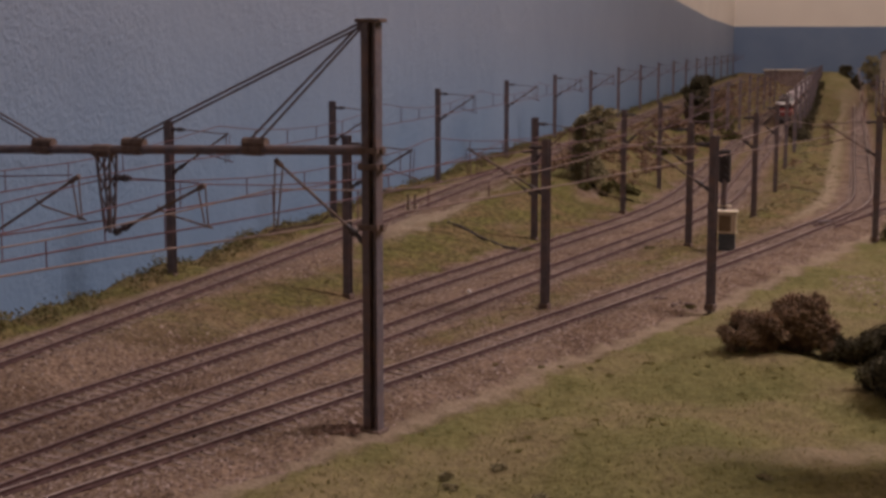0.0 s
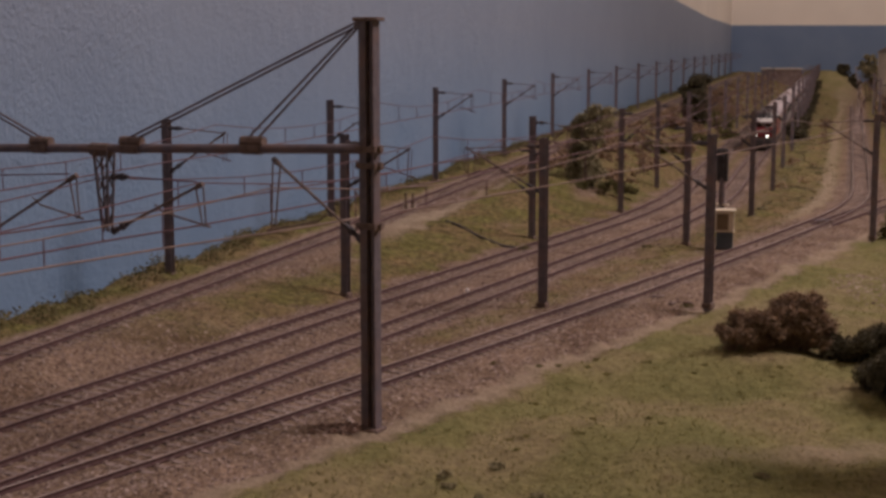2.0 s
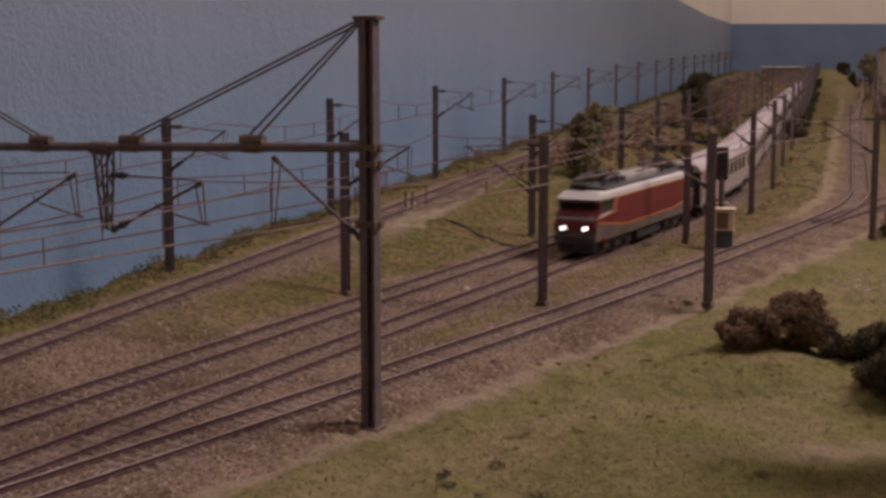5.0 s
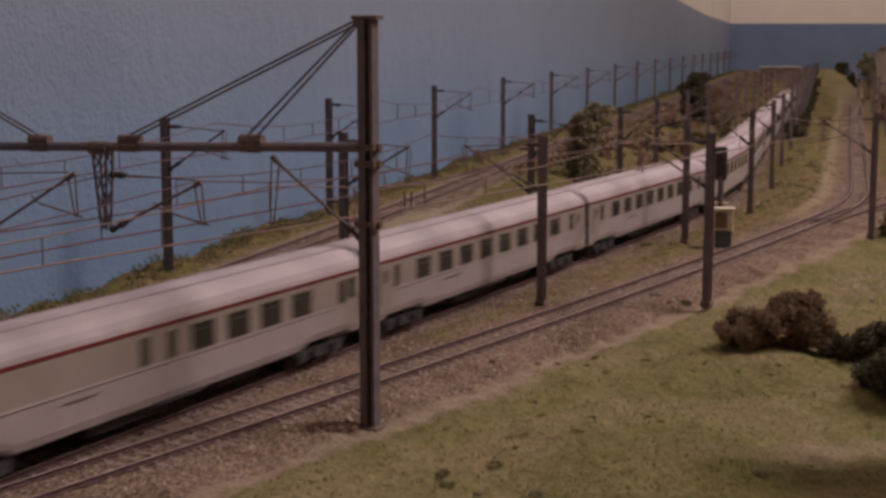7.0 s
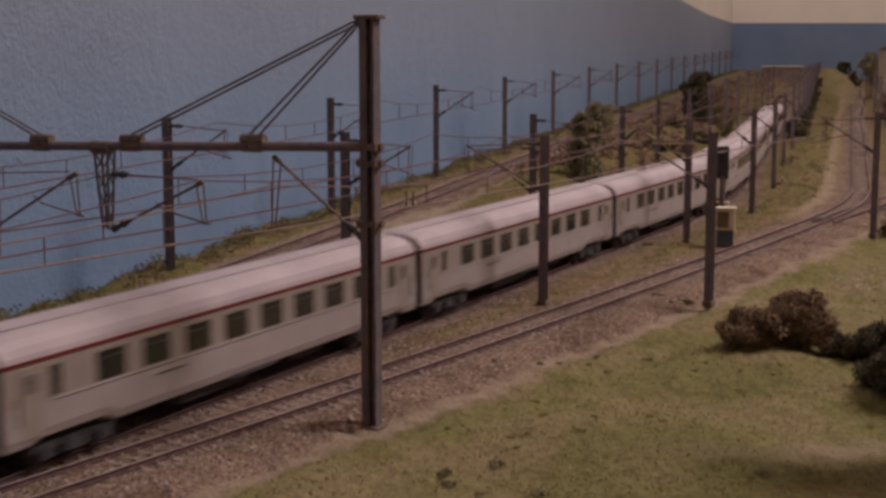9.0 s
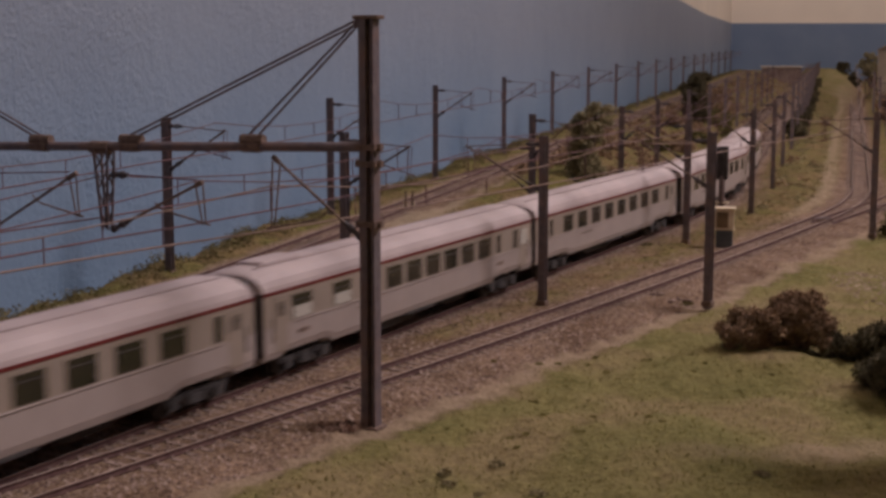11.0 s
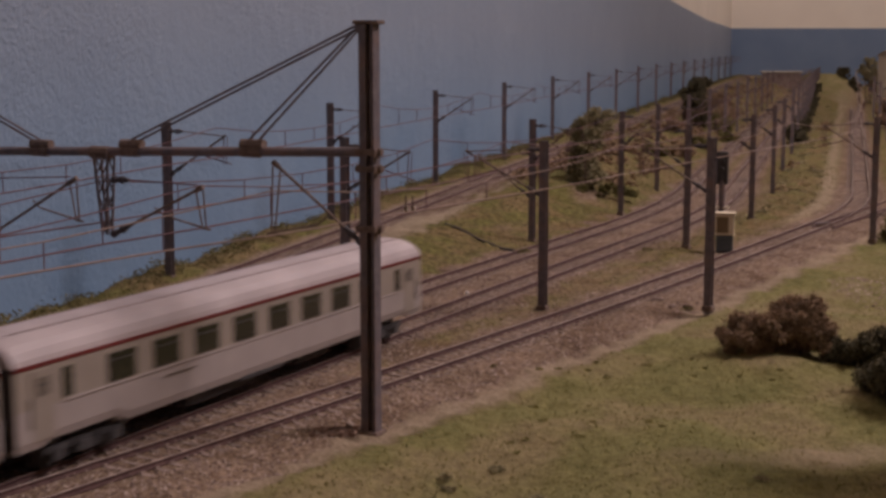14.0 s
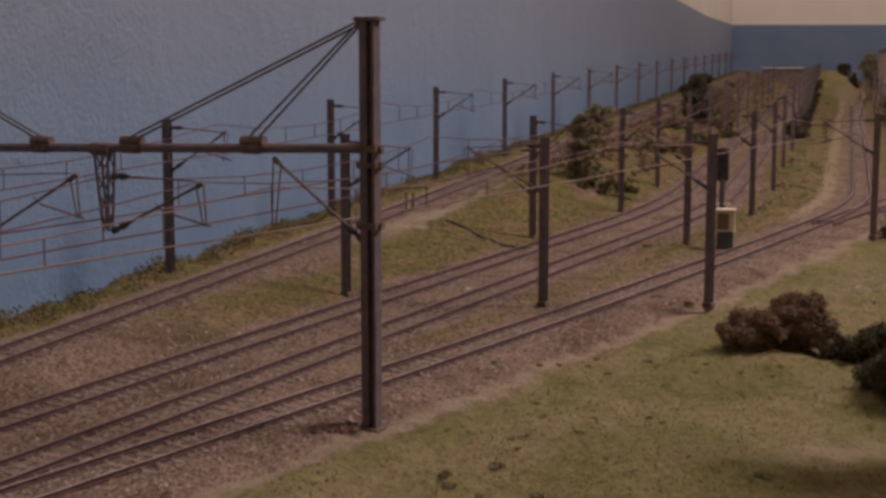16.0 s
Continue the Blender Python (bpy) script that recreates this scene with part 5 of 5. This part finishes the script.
            if e > 0:
                bm = bmesh.new()
                rod(bm, (sx * 0.0076, e * (h + 0.0010), 0.0192), (sx * 0.0076, e * (h + 0.0013), 0.0192), 0.0013, 14)
                part("headlight_lens", bm, M_LAMP, hl, "lit white headlight")
            # cab side: grey corner with its window, light chin stripe and orange arrow lines
            def wall_x(y):
                return sx * (0.0169 - 0.0024 * max(0.0, (y - (h - 0.030)) / 0.030))

            def plate(name, pts, material, proud, label=""):
                bm = bmesh.new()
                vs = []
                for dx in (-0.0004, proud):
                    vs.append([bm.verts.new((wall_x(y) - sx * 0.0005 * max(0.0, (z - 0.0265) / 0.011) + sx * dx, e * y, z)) for y, z in pts])
                k = len(pts)
                bm.faces.new(vs[1])
                bm.faces.new(vs[0][::-1])
                for i in range(k):
                    bm.faces.new((vs[0][i], vs[0][(i + 1) % k], vs[1][(i + 1) % k], vs[1][i]))
                bmesh.ops.recalc_face_normals(bm, faces=bm.faces[:])
                return part(name, bm, material, root, label)

            plate("cab_side_panel", [(h - 0.0065, 0.0374), (h - 0.035, 0.0374), (h - 0.029, 0.0312), (h - 0.0325, 0.0285), (h - 0.0080, 0.0258), (h - 0.0125, 0.0268)], M_LGREY, 0.0002, "grey cab side")
            plate("cab_side_window", [(h - 0.0085, 0.0368), (h - 0.029, 0.0368), (h - 0.0265, 0.0310), (h - 0.0145, 0.0288)], M_GLASS, 0.0004, "dark cab side window")
            plate("chin_stripe", [(h - 0.0120, 0.0284), (h - 0.0240, 0.0288), (h - 0.0240, 0.0282), (h - 0.0045, 0.0258), (h - 0.0035, 0.0262)], M_LWHITE, 0.0005, "light grey chin stripe")
            plate("orange_stripe", [(h - 0.0335, 0.0374), (h - 0.0365, 0.0374), (h - 0.0305, 0.0310), (h - 0.0280, 0.0312)], M_LORANGE, 0.0005, "orange arrow stripe")
            plate("orange_stripe", [(h - 0.0280, 0.0312), (h - 0.0305, 0.0310), (h - 0.0345, 0.0286), (h - 0.0320, 0.0282)], M_LORANGE, 0.0005, "orange arrow stripe")
            plate("orange_stripe", [(h - 0.0320, 0.0290), (h - 0.0345, 0.0280), (h - 0.0030, 0.0250), (h - 0.0030, 0.0258)], M_LORANGE, 0.0005, "orange arrow stripe")
            plate("lower_cab_side", [(h - 0.0020, 0.0228), (h - 0.0300, 0.0197), (h - 0.0300, 0.0160), (h - 0.0010, 0.0160)], M_LGREY, 0.0003, "grey lower cab side")
            plate("lower_cab_side", [(h - 0.0300, 0.0197), (h - 0.0540, 0.0171), (h - 0.0540, 0.0160), (h - 0.0300, 0.0160)], M_LGREY, 0.0003, "grey lower cab side")
            plate("orange_stripe", [(h - 0.0020, 0.0236), (h - 0.0300, 0.0206), (h - 0.0300, 0.0195), (h - 0.0020, 0.0225)], M_LORANGE, 0.0005, "orange arrow stripe")
            plate("orange_stripe", [(h - 0.0300, 0.0206), (h - 0.0560, 0.0178), (h - 0.0550, 0.0168), (h - 0.0300, 0.0195)], M_LORANGE, 0.0005, "orange arrow stripe")
            boxpart("red_end_plate", (sx * 0.0158, e * (h - 0.014), 0.0112, 0.0008, 0.0120, 0.0024), M_LRED, root, "small dark red plate")
        bogie(root, e * 0.066, 0.046, 3)
    for sx in (-1, 1):
        boxpart("orange_line", (sx * 0.0169, 0, 0.0173, 0.0006, LOCO_L - 0.110, 0.0010), M_LORANGE, root, "thin orange waist line")
        boxpart("orange_line", (sx * 0.0165, 0, 0.0372, 0.0006, LOCO_L - 0.070, 0.0009), M_LORANGE, root, "thin orange upper line")
        boxpart("side_tank", (sx * 0.0120, 0, 0.0062, 0.006, 0.050, 0.0062), M_BLACK, root, "", 0.0006)
    return root


LOCO = loco()
VAN = coach("generator_van", "pale grey generator van with few windows and a red cantrail stripe", [-0.0157, -0.0390, -0.0625, -0.0860], [0.0192, 0.0037, -0.1195], door_glass=M_GLASS)
CAR = coach("railway_coach", "pale silver-grey express coach with red cantrail stripe", WIN, [-0.1155, 0.1155])
BAR = coach("dining_coach", "pale silver-grey dining coach with lowered blinds and roof hump", [-0.0742, -0.0537, -0.0332, -0.0127, 0.0078, 0.0283, 0.0774, 0.1110], [-0.0935, -0.1165], blinds=(6, 7), rear_blind=True, hump=True, plates=(-0.095, 0.110))
COACHES = [VAN] + [BAR if i == 6 else (CAR if i == 1 else copy_thing(CAR, Matrix())) for i in range(1, 10)]


# where the nose of the locomotive stands along its track, second by second
NOSE = [(-1, 2.59), (0, 2.226), (1.2, 1.795), (2, 1.513), (2.5, 1.353), (3, 1.192), (3.5, 1.018), (4.2, 0.765), (5.3, 0.300), (6.3, -0.112), (6.5, -0.194), (7, -0.398), (7.5, -0.595),
        (8, -0.801), (8.5, -1.007), (9, -1.210), (10.2, -1.655), (11.5, -2.092), (12.5, -2.430), (13.2, -2.668), (14, -2.926), (14.5, -3.087), (15, -3.245), (16, -3.56)]


def vehicle_rows(back, length, bogies):
    rows = []
    ts, ss = zip(*NOSE)
    for k in range(65):
        t = k * 0.25
        s = float(np.interp(t, ts, ss)) + 0.010 + back + length / 2
        a, b = on3(s - bogies), on3(s + bogies)
        d, c = a - b, (a + b) / 2
        rows.append((t, pose(c[0], c[1], 0, 0, 0, math.degrees(math.atan2(d[1], d[0])) - 90)))
    return rows


def motions():
    walk(LOCO, vehicle_rows(0.0, LOCO_L, 0.066))
    for i, ob in enumerate(COACHES):
        walk(ob, vehicle_rows(LOCO_L + 0.0131 + i * PITCH, COACH_L, 0.105))



# ---------------------------------------------------------------- sleepers, one by one


def sleepers():
    me = sleeper_mesh()
    bmx = [v.co.copy() for v in me.vertices]
    polys = [tuple(p.vertices) for p in me.polygons]
    for root, line, zf, y0, y1 in tracks:
        ln = arclen(line)
        s = np.arange(np.interp(y0 + 0.1 if y0 < 1 else 1.2, line[:, 1], ln), np.interp(5.6, line[:, 1], ln), 0.0072)
        x, y = np.interp(s, ln, line[:, 0]), np.interp(s, ln, line[:, 1])
        t = np.gradient(np.stack([x, y], 1), axis=0)
        h = np.arctan2(t[:, 1], t[:, 0]) - math.pi / 2
        co, fa = [], []
        for i in range(len(s)):
            z = float(zf(y[i])) if zf else 0.0
            m = Matrix.Translation((x[i], y[i], z)) @ Matrix.Rotation(h[i] + random.uniform(-0.02, 0.02), 4, "Z")
            if i < 290:
                ob = new("sleeper", me)
                ob.parent = root
                ob.matrix_local = m
            else:
                k = len(co)
                co += [tuple(m @ v) for v in bmx]
                fa += [tuple(k + j for j in p) for p in polys]
        if not co:
            continue
        far = mesh_np("sleeper", co, fa, M_SLEEPER, "stuff", "weathered sleepers further down the line")
        far.parent = root


sleepers()


motions()
